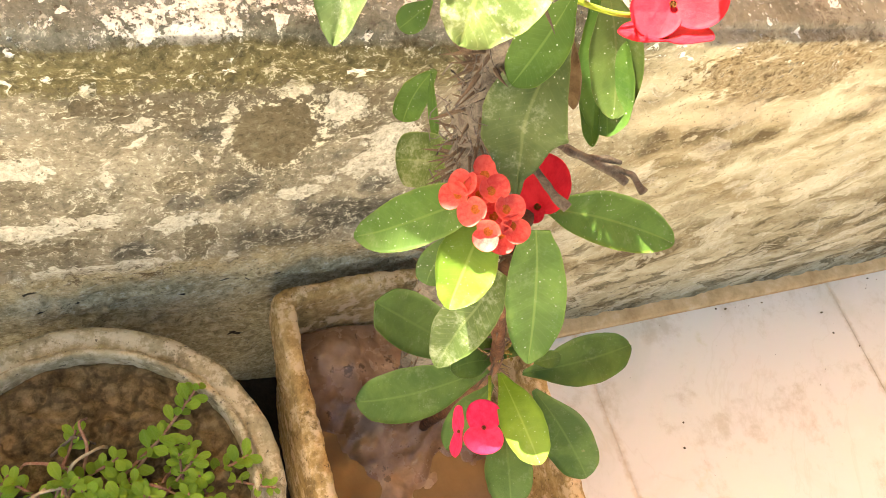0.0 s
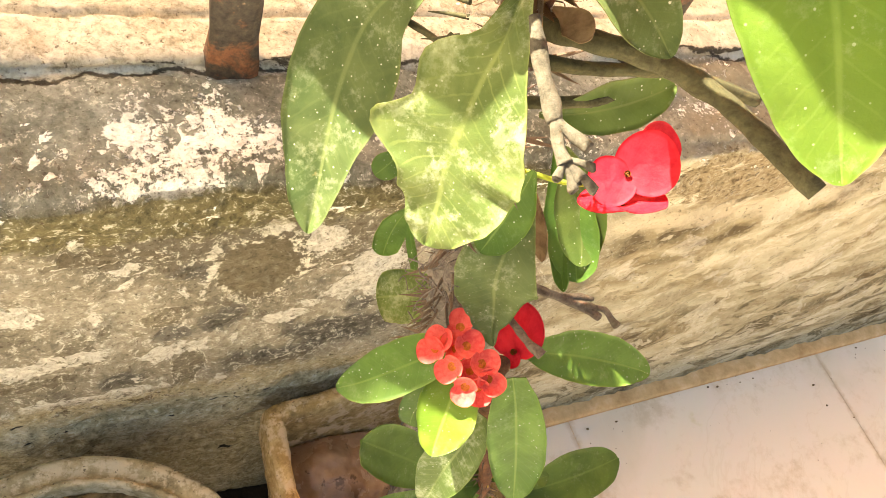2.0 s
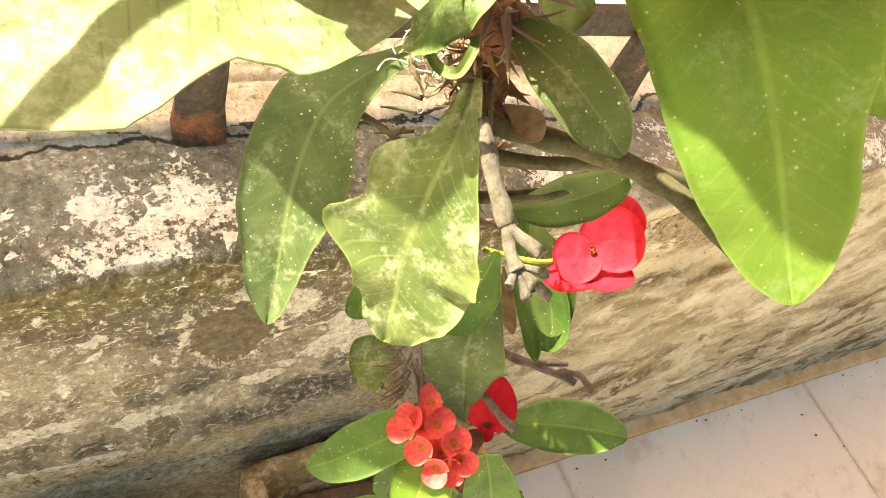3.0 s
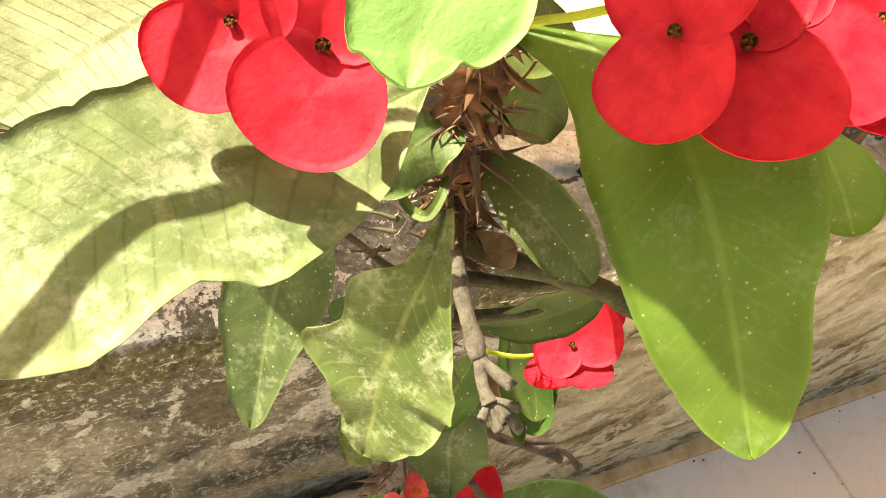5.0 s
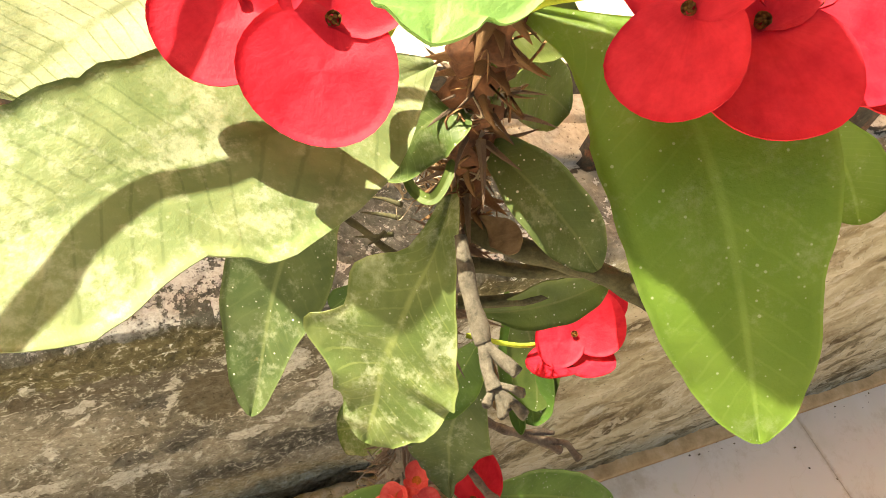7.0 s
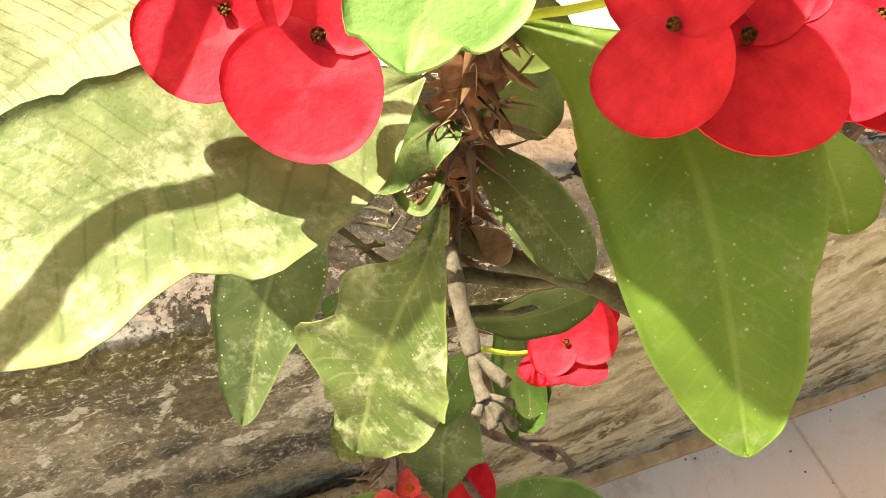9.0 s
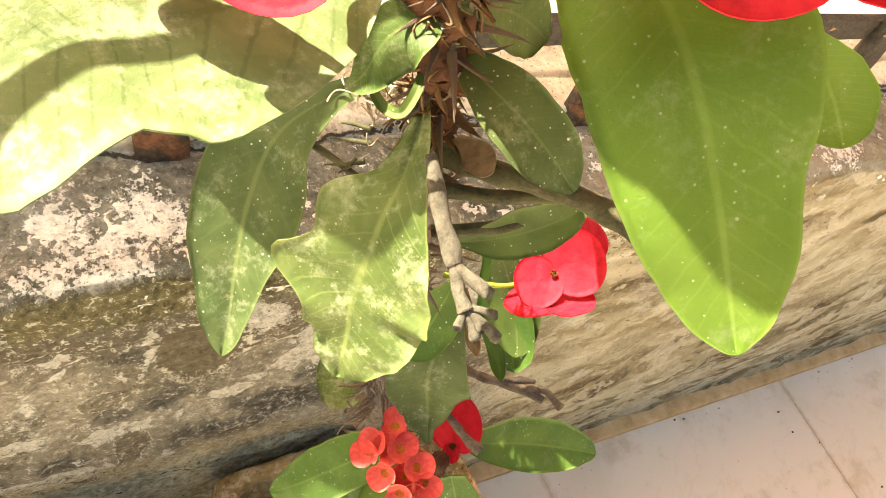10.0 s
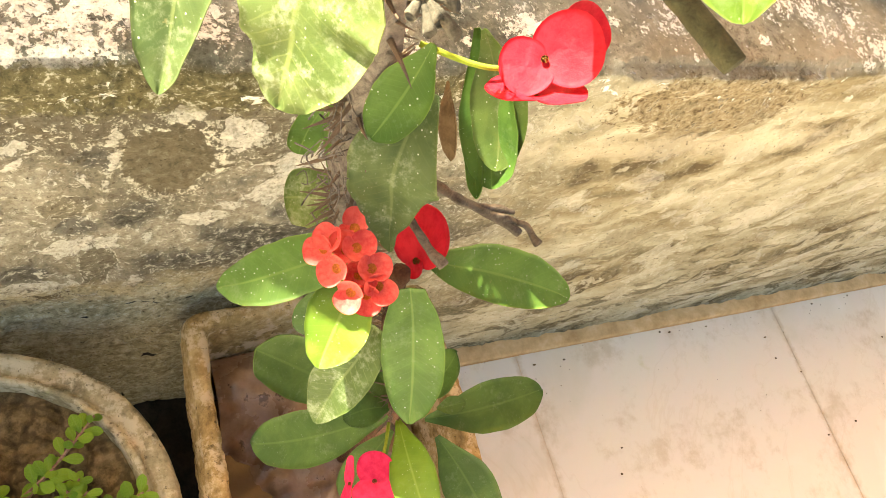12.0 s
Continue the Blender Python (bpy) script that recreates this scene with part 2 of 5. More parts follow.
    field = k.math("ADD", field, k.math("MULTIPLY", k.math("MULTIPLY", heap, ledge), 0.10))
    spot = k.math("MULTIPLY", k.smooth(field, 0.795, 0.806), band)
    px, py = k.math("DIVIDE", k.math("SUBTRACT", x, 0.128), 0.013), k.math("DIVIDE", k.math("SUBTRACT", y, 0.442), 0.007)
    lone = k.math("SUBTRACT", 1.0, k.smooth(k.math("ADD", k.math("ADD", k.math("MULTIPLY", px, px), k.math("MULTIPLY", py, py)), k.math("MULTIPLY", k.math("SUBTRACT", fine, 0.5), 2.0)), 0.9, 1.1))
    spot = k.math("MAXIMUM", spot, k.math("MULTIPLY", lone, ledge))
    peck = k.math("ADD", k.math("MULTIPLY", k.noise(260.0, 5, 0.7), 0.45), k.math("ADD", k.math("MULTIPLY", k.noise(18.0, 4, 0.6), 0.55), k.math("MULTIPLY", heap, 0.06)))
    spot = k.math("MAXIMUM", spot, k.math("MULTIPLY", k.math("MULTIPLY", k.smooth(peck, 0.572, 0.590), ledge), k.math("SUBTRACT", 1.0, back)))
    c = k.mix(spot, c, (0.88, 0.86, 0.80))
    dust = k.smooth(k.math("ADD", fine, k.math("MULTIPLY", grit, 0.45)), 0.785, 0.835)
    c = k.mix(k.math("MULTIPLY", k.math("MULTIPLY", dust, k.math("SUBTRACT", 1.0, k.math("MULTIPLY", patch, 0.9))), k.math("SUBTRACT", 0.50, k.math("MULTIPLY", side, 0.32))), c, (0.66, 0.62, 0.53))
    pits = k.smooth(k.math("ADD", k.noise(230.0, 5, 0.7), k.math("MULTIPLY", grit, 0.25)), 0.735, 0.775)
    c = k.mix(k.math("MULTIPLY", pits, 0.7), c, (0.06, 0.044, 0.024))
    seam = k.math("MULTIPLY", ledge, k.math("SUBTRACT", 1.0, k.smooth(k.math("ABSOLUTE", k.math("SUBTRACT", k.math("ADD", y, k.math("ADD", k.math("MULTIPLY", k.math("SUBTRACT", big, 0.5), 0.05), k.math("MULTIPLY", k.math("SUBTRACT", mid, 0.5), 0.02))), 0.487)), 0.0010, 0.0030)))
    c = k.mix(k.math("MULTIPLY", seam, 0.9), c, (0.03, 0.022, 0.012))
    grain = k.math("ADD", k.math("MULTIPLY", k.noise(240.0, 6, 0.72), 0.6), k.math("MULTIPLY", fine, 0.4))
    c = k.mix(left, c, k.ramp(grain, (0.38, (0.56, 0.54, 0.51)), (0.50, (0.90, 0.89, 0.88)), (0.60, (1.0, 1.0, 1.0))), "MULTIPLY")
    c = k.mix(1.0, c, k.mix(side, (0.99, 1.07, 1.07), (0.945, 0.985, 0.99)), "MULTIPLY")
    k.bump((mid, 0.5, 0.003), (smear, 0.4, 0.005), (bare, -0.7, 0.0016), (isles, 0.8, 0.0018), (spot, 1.0, 0.0018), (core, -0.8, 0.004), (fine, 0.8, 0.0022), (grit, 0.5, 0.0008))
    return k.done(c, 0.93, Specular_IOR_Level=0.2)


def marble_material():
    k = Mat("floor_marble")
    rnd = k.n("ShaderNodeObjectInfo").outputs["Random"]
    co = k.n("ShaderNodeNewGeometry").outputs["Position"]
    a = k.noise(3.5, 8, 0.6, co, 0.8)
    b = k.noise(30.0, 6, 0.7, co)
    c = k.ramp(a, (0.34, (0.72, 0.685, 0.585)), (0.48, (0.80, 0.75, 0.68)), (0.58, (0.79, 0.76, 0.67)), (0.7, (0.84, 0.81, 0.745)))
    vein = k.smooth(k.math("ABSOLUTE", k.math("SUBTRACT", k.noise(2.2, 6, 0.6, co, 1.5), 0.5)), 0.0, 0.012)
    c = k.mix(k.math("MULTIPLY", k.math("SUBTRACT", 1.0, vein), 0.14), c, (0.55, 0.47, 0.33))
    dirt = k.smooth(k.math("ADD", k.noise(9.0, 8, 0.7, co), k.math("MULTIPLY", b, 0.3)), 0.66, 0.86)
    c = k.mix(k.math("MULTIPLY", dirt, 0.6), c, (0.52, 0.45, 0.31))
    specks = k.smooth(k.noise(120.0, 3, 0.6, co), 0.735, 0.76)
    c = k.mix(k.math("MULTIPLY", specks, 0.6), c, (0.22, 0.15, 0.09))
    c = k.mix(k.math("MULTIPLY", rnd, 0.10), c, (0.74, 0.64, 0.54))
    across = k.n("ShaderNodeSeparateXYZ", {0: k.co}).outputs[0]
    rim = k.math("SUBTRACT", 1.0, k.smooth(k.math("ADD", k.math("SUBTRACT", 0.298, k.math("ABSOLUTE", across)), k.math("MULTIPLY", k.math("SUBTRACT", k.noise(55.0, 5, 0.7, co), 0.5), 0.03)), -0.004, 0.011))
    c = k.mix(k.math("MULTIPLY", rim, 0.5), c, (0.46, 0.35, 0.20))
    moss = k.smooth(k.math("ADD", k.noise(14.0, 5, 0.6, co), k.math("MULTIPLY", b, 0.12)), 0.70, 0.82)
    c = k.mix(k.math("MULTIPLY", moss, 0.45), c, (0.60, 0.58, 0.34))
    k.bump((b, 0.15, 0.001))
    return k.done(c, k.ramp(a, (0.3, 0.45), (0.7, 0.65)), Specular_IOR_Level=0.35)


def strip_material():
    k = Mat("cement_strip")
    a = k.noise(25.0, 8, 0.7)
    c = k.ramp(a, (0.32, (0.50, 0.30, 0.13)), (0.55, (0.70, 0.47, 0.235)), (0.7, (0.80, 0.60, 0.36)))
    k.bump((a, 0.5, 0.003), (k.noise(250.0, 4), 0.4, 0.001))
    return k.done(c, 0.9)


def clay_material(name, dark, light, dust):
    k = Mat(name)
    a, b, g = k.noise(22.0, 10, 0.68, warp=0.5), k.noise(130.0, 8, 0.72), k.noise(600.0, 4, 0.7)
    c = k.ramp(k.math("ADD", k.math("MULTIPLY", a, 0.55), k.math("MULTIPLY", b, 0.45)), (0.40, tuple(v * 0.6 for v in dark)), (0.48, dark), (0.60, light))
    c = k.mix(k.math("MULTIPLY", k.smooth(k.math("ADD", k.noise(45.0, 9, 0.7), k.math("MULTIPLY", b, 0.2)), 0.58, 0.68), 0.85), c, dust)
    c = k.mix(k.math("MULTIPLY", k.smooth(k.math("ADD", k.noise(170.0, 6, 0.7), k.math("MULTIPLY", g, 0.2)), 0.715, 0.75), 0.8), c, tuple(v * 0.22 for v in dark))
    k.bump((a, 0.5, 0.003), (b, 0.9, 0.0028), (g, 0.8, 0.001))
    return k.done(c, 0.92, Specular_IOR_Level=0.2)


def soil_material():
    k = Mat("dry_earth")
    a, b, g = k.noise(30.0, 9, 0.68, warp=0.6), k.noise(120.0, 8, 0.72), k.noise(520.0, 4, 0.7)
    tone = k.math("ADD", k.math("MULTIPLY", a, 0.5), k.math("MULTIPLY", b, 0.5))
    c = k.ramp(tone, (0.37, (0.032, 0.023, 0.010)), (0.46, (0.125, 0.090, 0.042)), (0.56, (0.235, 0.172, 0.088)), (0.68, (0.36, 0.285, 0.17)))
    crack = k.n("ShaderNodeTexVoronoi", {"Vector": k.n("ShaderNodeVectorMath", {0: k.co, 1: k.n("ShaderNodeVectorMath", {0: k.n("ShaderNodeTexNoise", {"Vector": k.co, "Scale": 60.0}).outputs["Color"], 1: (0.02, 0.02, 0.02)}, operation="MULTIPLY").outputs[0]}, operation="ADD").outputs[0], "Scale": 32.0}, feature="DISTANCE_TO_EDGE").outputs["Distance"]
    gap = k.math("SUBTRACT", 1.0, k.smooth(crack, 0.02, 0.11))
    c = k.mix(k.math("MULTIPLY", gap, 0.5), c, (0.03, 0.020, 0.010))
    k.bump((gap, -1.0, 0.004), (a, 0.6, 0.006), (b, 0.8, 0.003), (g, 0.5, 0.001))
    return k.done(c, 0.95, Specular_IOR_Level=0.2)


def mud_material():
    """Wet brown clay, smooth and shiny, darker where it is soaked."""
    k = Mat("wet_mud")
    a, b, g = k.noise(14.0, 6, 0.55, warp=0.4), k.noise(60.0, 6, 0.6), k.noise(330.0, 4, 0.6)
    tone = k.math("ADD", k.math("MULTIPLY", a, 0.7), k.math("MULTIPLY", b, 0.3))
    c = k.ramp(tone, (0.36, (0.115, 0.068, 0.036)), (0.48, (0.190, 0.118, 0.070)), (0.60, (0.270, 0.180, 0.118)), (0.70, (0.34, 0.245, 0.175)))
    clod = k.smooth(k.math("ADD", b, k.math("MULTIPLY", g, 0.2)), 0.72, 0.78)
    c = k.mix(k.math("MULTIPLY", clod, 0.7), c, (0.055, 0.034, 0.018))
    k.bump((a, 0.4, 0.010), (b, 0.45, 0.004), (g, 0.25, 0.0010))
    return k.done(c, k.ramp(k.noise(20.0, 5, 0.6), (0.40, 0.18), (0.62, 0.42)), Specular_IOR_Level=0.6)


def leaf_material(name, dark, light, pale, dust, glow, dots, veins=0.45, mottle=0.0):
    k = Mat(name)
    uv = k.n("ShaderNodeTexCoord").outputs["UV"]
    u, v = k.n("ShaderNodeSeparateXYZ", {0: uv}).outputs[:2]
    rnd = k.n("ShaderNodeObjectInfo").outputs["Random"]
    co = k.n("ShaderNodeVectorMath", {0: k.co, 1: k.n("ShaderNodeCombineXYZ", {0: k.math("MULTIPLY", rnd, 7.0), 1: rnd}).outputs[0]}, operation="ADD").outputs[0]
    side = k.math("ABSOLUTE", k.math("SUBTRACT", v, 0.5))
    a, b, g = k.noise(45.0, 6, 0.6, co, 0.5), k.noise(170.0, 6, 0.7, co), k.noise(900.0, 3, 0.6, co)
    c = k.mix(k.smooth(a, 0.35, 0.68), dark, light)
    c = k.mix(k.math("MULTIPLY", rnd, 0.35), c, light)
    rib = k.math("SUBTRACT", 1.0, k.smooth(side, 0.008, 0.035))
    wave = k.math("SINE", k.math("MULTIPLY", k.math("SUBTRACT", k.math("ADD", u, k.math("MULTIPLY", a, 0.04)), k.math("MULTIPLY", side, 0.22)), 120.0))
    vein = k.math("MULTIPLY", k.smooth(wave, 0.86, 1.0), k.math("SUBTRACT", 1.0, k.smooth(side, 0.35, 0.5)))
    c = k.mix(k.math("MULTIPLY", k.math("MAXIMUM", rib, k.math("MULTIPLY", vein, veins)), 0.5), c, pale)
    film = k.math("MULTIPLY", k.smooth(k.math("ADD", k.math("MULTIPLY", k.noise(70.0, 9, 0.74, co), 0.7), k.math("MULTIPLY", k.noise(420.0, 5, 0.7, co), 0.3)), 0.53 - 0.08 * dust, 0.66 - 0.08 * dust), dust)
    c = k.mix(film, c, (0.47, 0.53, 0.34))
    if mottle:
        green = k.smooth(k.math("ADD", k.noise(34.0, 8, 0.66, co, 0.8), k.math("MULTIPLY", k.noise(260.0, 5, 0.7, co), 0.15)), 0.56, 0.66)
        c = k.mix(k.math("MULTIPLY", green, mottle), c, dark)
    dot = k.n("ShaderNodeTexVoronoi", {"Vector": co, "Scale": 520.0, "Randomness": 1.0}, feature="F1")
    chance = k.n("ShaderNodeSeparateColor", {0: dot.outputs["Color"]}).outputs[1]
    size = k.n("ShaderNodeSeparateColor", {0: dot.outputs["Color"]}).outputs[2]
    spots = k.math("MULTIPLY", k.math("SUBTRACT", 1.0, k.smooth(k.math("ADD", dot.outputs["Distance"], k.math("ADD", k.math("MULTIPLY", b, 0.5), k.math("MULTIPLY", size, 0.16))), 0.36, 0.48)), k.smooth(chance, 0.42, 0.46))
    c = k.mix(k.math("MULTIPLY", spots, dots), c, (0.82, 0.84, 0.68))
    scar = k.smooth(k.noise(60.0, 5, 0.7, co), 0.70, 0.74)
    c = k.mix(k.math("MULTIPLY", scar, 0.5), c, (0.30, 0.27, 0.12))
    margin = k.math("MULTIPLY", k.smooth(k.math("ADD", side, k.math("MULTIPLY", k.math("SUBTRACT", b, 0.5), 0.03)), 0.472, 0.492), 0.35)
    c = k.mix(margin, c, pale)
    normal = k.bump((vein, -0.35, 0.0006), (rib, -0.4, 0.0008), (a, 0.35, 0.0020), (b, 0.40, 0.0008), (g, 0.35, 0.0003))
    m = k.done(c, k.ramp(b, (0.3, 0.45), (0.7, 0.68)), Specular_IOR_Level=0.28)
    through_light = k.n("ShaderNodeBsdfTranslucent", {"Color": k.mix(0.55, c, glow), "Normal": normal})
    both = k.n("ShaderNodeMixShader", {0: 0.32, 1: k.b.outputs[0], 2: through_light.outputs[0]})
    k.t.links.new(both.outputs[0], k.t.nodes["Material Output"].inputs["Surface"])
    return m


def bract_material(name, deep, bright):
    k = Mat(name)
    rnd = k.n("ShaderNodeObjectInfo").outputs["Random"]
    x, y, z = k.n("ShaderNodeSeparateXYZ", {0: k.co}).outputs
    angle = k.math("ARCTAN2", x, k.math("ADD", y, 0.15))
    spread = k.n("ShaderNodeCombineXYZ", {0: k.math("MULTIPLY", angle, 9.0), 1: k.math("MULTIPLY", y, 0.6), 2: k.math("MULTIPLY", rnd, 9.0)}).outputs[0]
    rays = k.noise(1.6, 6, 0.65, spread)
    a, b = k.noise(2.2, 6, 0.6), k.noise(26.0, 6, 0.7)
    tone = k.math("ADD", k.math("ADD", k.math("MULTIPLY", a, 0.75), k.math("MULTIPLY", rays, 0.2)), k.math("MULTIPLY", rnd, 0.12))
    c = k.mix(k.smooth(tone, 0.32, 0.72), deep, bright)
    c = k.mix(k.math("MULTIPLY", k.smooth(b, 0.62, 0.75), 0.06), c, tuple(min(1.0, v + 0.12) for v in bright))
    normal = k.bump((rays, 0.05, 0.01), (a, 0.10, 0.04), (b, 0.02, 0.003))
    m = k.done(c, 0.6, Specular_IOR_Level=0.2)
    tl = k.n("ShaderNodeBsdfTranslucent", {"Color": c, "Normal": normal})
    both = k.n("ShaderNodeMixShader", {0: 0.38, 1: k.b.outputs[0], 2: tl.outputs[0]})
    k.t.links.new(both.outputs[0], k.t.nodes["Material Output"].inputs["Surface"])
    return m


def bark_material(name, dark, light, scale=60.0):
    k = Mat(name)
    a, b = k.noise(scale, 8, 0.7, warp=0.6), k.noise(scale * 6, 5, 0.7)
    c = k.ramp(k.math("ADD", a, k.math("MULTIPLY", b, 0.35)), (0.45, dark), (0.85, light))
    k.bump((a, 0.6, 0.002), (b, 0.6, 0.0008))
    return k.done(c, 0.88, Specular_IOR_Level=0.25)


def rust_material():
    k = Mat("rusty_iron")
    a, b = k.noise(30.0, 8, 0.7, warp=0.5), k.noise(220.0, 6, 0.7)
    z = k.n("ShaderNodeSeparateXYZ", {0: k.co}).outputs[2]
    rust = k.smooth(k.math("SUBTRACT", k.math("ADD", a, 0.655), z), 0.44, 0.56)
    c = k.mix(rust, k.ramp(b, (0.3, (0.018, 0.016, 0.012)), (0.7, (0.075, 0.064, 0.046))), k.ramp(b, (0.3, (0.095, 0.036, 0.016)), (0.7, (0.27, 0.125, 0.058))))
    c = k.mix(k.smooth(k.noise(55.0, 5, 0.7), 0.62, 0.68), c, (0.34, 0.24, 0.14))
    k.bump((a, 0.5, 0.003), (b, 0.6, 0.001))
    return k.done(c, 0.8, Metallic=0.15)


PLASTER, MARBLE, STRIP = plaster_material(), marble_material(), strip_material()
CLAY = clay_material("sandy_clay", (0.43, 0.285, 0.115), (0.64, 0.465, 0.225), (0.72, 0.56, 0.35))
CEMENT = clay_material("grey_clay", (0.40, 0.338, 0.200), (0.58, 0.498, 0.315), (0.68, 0.610, 0.43))
PUDDLE = bark_material("muddy_water", (0.115, 0.072, 0.036), (0.165, 0.105, 0.055), 12.0)
PUDDLE.node_tree.nodes["Principled BSDF"].inputs["Roughness"].default_value = 0.10
for node in [q for q in PUDDLE.node_tree.nodes if q.type == "BUMP"]:
    node.inputs["Strength"].default_value = 0.02
MUD, EARTH = mud_material(), soil_material()
LEAVES = {
    "DARK": leaf_material("leaf_dark", (0.030, 0.085, 0.015), (0.080, 0.170, 0.030), (0.16, 0.26, 0.06), 0.14, (0.25, 0.40, 0.04), 0.95, 0.2),
    "MID": leaf_material("leaf_mid", (0.050, 0.125, 0.020), (0.115, 0.225, 0.044), (0.22, 0.34, 0.08), 0.14, (0.35, 0.50, 0.05), 0.85, 0.22),
    "PALE": leaf_material("leaf_dusty", (0.055, 0.105, 0.024), (0.120, 0.190, 0.055), (0.30, 0.38, 0.14), 0.60, (0.40, 0.50, 0.12), 0.5, 0.6, 0.5),
    # yellower and lighter than MID: the sun dapples are put into the colour
    "YELLOW": leaf_material("leaf_sun_yellow", (0.085, 0.180, 0.018), (0.165, 0.280, 0.034), (0.32, 0.42, 0.10), 0.12, (0.42, 0.52, 0.05), 0.5, 0.15),
    "BRIGHT": leaf_material("leaf_bright", (0.078, 0.158, 0.018), (0.122, 0.215, 0.032), (0.22, 0.34, 0.08), 0.22, (0.45, 0.65, 0.05), 0.3, 0.35, 0.3),
    # large leaf: the sun's glare is put into its pale colour and heavy film
    "SUN": leaf_material("leaf_large_sunlit", (0.135, 0.205, 0.075), (0.255, 0.325, 0.145), (0.06, 0.10, 0.03), 0.72, (0.28, 0.34, 0.13), 0.15, 0.75, 0.5),
    "FADED": leaf_material("leaf_faded", (0.075, 0.125, 0.032), (0.155, 0.210, 0.070), (0.30, 0.37, 0.12), 0.62, (0.45, 0.55, 0.14), 0.4, 0.6, 0.55),
    # top leaf: sunlight painted in, paler than the leaf's own green
    "SUNLIT": leaf_material("leaf_sunlit", (0.235, 0.290, 0.145), (0.380, 0.420, 0.260), (0.06, 0.10, 0.03), 0.6, (0.40, 0.48, 0.20), 0.15, 1.2, 0.4),
    "WEED": leaf_material("leaf_weed", (0.150, 0.300, 0.025), (0.320, 0.500, 0.065), (0.30, 0.45, 0.10), 0.08, (0.50, 0.70, 0.08), 0.0, 0.1),
    "OLIVE": leaf_material("leaf_olive", (0.050, 0.092, 0.018), (0.105, 0.165, 0.038), (0.17, 0.20, 0.07), 0.22, (0.25, 0.34, 0.04), 0.6, 0.15),
    "DUSTY": leaf_material("leaf_grey_green", (0.048, 0.088, 0.026), (0.100, 0.150, 0.052), (0.21, 0.27, 0.10), 0.36, (0.20, 0.29, 0.06), 0.9, 0.25, 0.3),
    "MINT": leaf_material("leaf_pale_green", (0.110, 0.250, 0.060), (0.165, 0.320, 0.090), (0.25, 0.40, 0.14), 0.14, (0.32, 0.58, 0.14), 0.1, 0.2),
    "LOW": leaf_material("leaf_plain_green", (0.045, 0.100, 0.020), (0.100, 0.185, 0.040), (0.15, 0.24, 0.06), 0.16, (0.25, 0.38, 0.05), 0.12, 0.15),
    "DRY": bark_material("leaf_dry", (0.09, 0.055, 0.025), (0.24, 0.165, 0.09)),
}
RED = bract_material("bract_red", (0.50, 0.010, 0.028), (0.70, 0.032, 0.058))
CORAL = bract_material("bract_coral", (0.70, 0.075, 0.070), (0.84, 0.185, 0.155))
PINK = bract_material("bract_pink", (0.62, 0.016, 0.085), (0.82, 0.055, 0.160))
EYE_CUP = bark_material("flower_eye", (0.06, 0.01, 0.006), (0.30, 0.14, 0.02), 500.0)
YOUNG_EYE = bark_material("young_flower_eye", (0.34, 0.06, 0.015), (0.72, 0.26, 0.05), 9.0)
STEM = bark_material("old_stem", (0.028, 0.023, 0.017), (0.23, 0.205, 0.175), 110.0)
TIP = bark_material("young_stem", (0.024, 0.010, 0.005), (0.150, 0.066, 0.032), 130.0)
BRANCH = bark_material("branch_bark", (0.022, 0.022, 0.010), (0.090, 0.088, 0.044), 140.0)
CUT = bark_material("dusty_flower_stalk", (0.046, 0.042, 0.030), (0.155, 0.143, 0.108), 220.0)
TWIG = bark_material("dead_twig", (0.050, 0.038, 0.028), (0.20, 0.165, 0.125), 160.0)
STALK = bark_material("green_stalk", (0.17, 0.24, 0.02), (0.34, 0.42, 0.05))
SPINE = bark_material("spine_wood", (0.065, 0.040, 0.024), (0.25, 0.185, 0.13), 200.0)
FIBRE = bark_material("dry_fibre", (0.30, 0.23, 0.14), (0.62, 0.54, 0.40), 120.0)
GREY_FIBRE = bark_material("grey_fibre", (0.09, 0.076, 0.064), (0.27, 0.24, 0.21), 150.0)
RUST = rust_material()
# near-black, the shade of the gap between the pots put into colour
GAP_SHADE = bark_material("damp_dirt", (0.010, 0.008, 0.006), (0.045, 0.034, 0.022), 60.0)
CORAL_STALK = bark_material("reddish_stalk", (0.30, 0.10, 0.05), (0.45, 0.22, 0.10))
BUD = bark_material("dried_bud", (0.11, 0.065, 0.015), (0.42, 0.30, 0.07), 220.0)
STIPULE = bark_material("dry_stipule", (0.070, 0.034, 0.014), (0.30, 0.175, 0.080), 150.0)


# ---- building helpers ----
def mesh_object(name, verts, faces, material, uvs=None, smooth=True):
    me = bpy.data.meshes.new(name)
    me.from_pydata(verts, [], faces)
    me.materials.append(material)
    if smooth:
        me.polygons.foreach_set("use_smooth", [True] * len(me.polygons))
    if uvs:
        layer = me.uv_layers.new(name="UVMap")
        for loop in me.loops:
            layer.data[loop.index].uv = uvs[loop.vertex_index]
    me.update()
    return new(name, me)


def thing(name, base, label, category, **tags):
    """An empty at the base of a thing; its parts are meshes in world space."""
    ob = new(name)
    ob.location, ob.empty_display_size = base, 0.02
    return tagged(ob, label, category, **tags)


def under(ob, parent, label=""):
    ob.parent = parent
    if parent.type == "EMPTY":
        ob.matrix_parent_inverse = Matrix.Translation(-parent.location)
    if label:
        ob["label"] = label
    return ob


def grid_faces(nu, nv, wrap=False):
    f = []
    for i in range(nu - 1):
        for j in range(nv if wrap else nv - 1):
            k = (j + 1) % nv
            f.append((i * nv + j, i * nv + k, (i + 1) * nv + k, (i + 1) * nv + j))
    return f


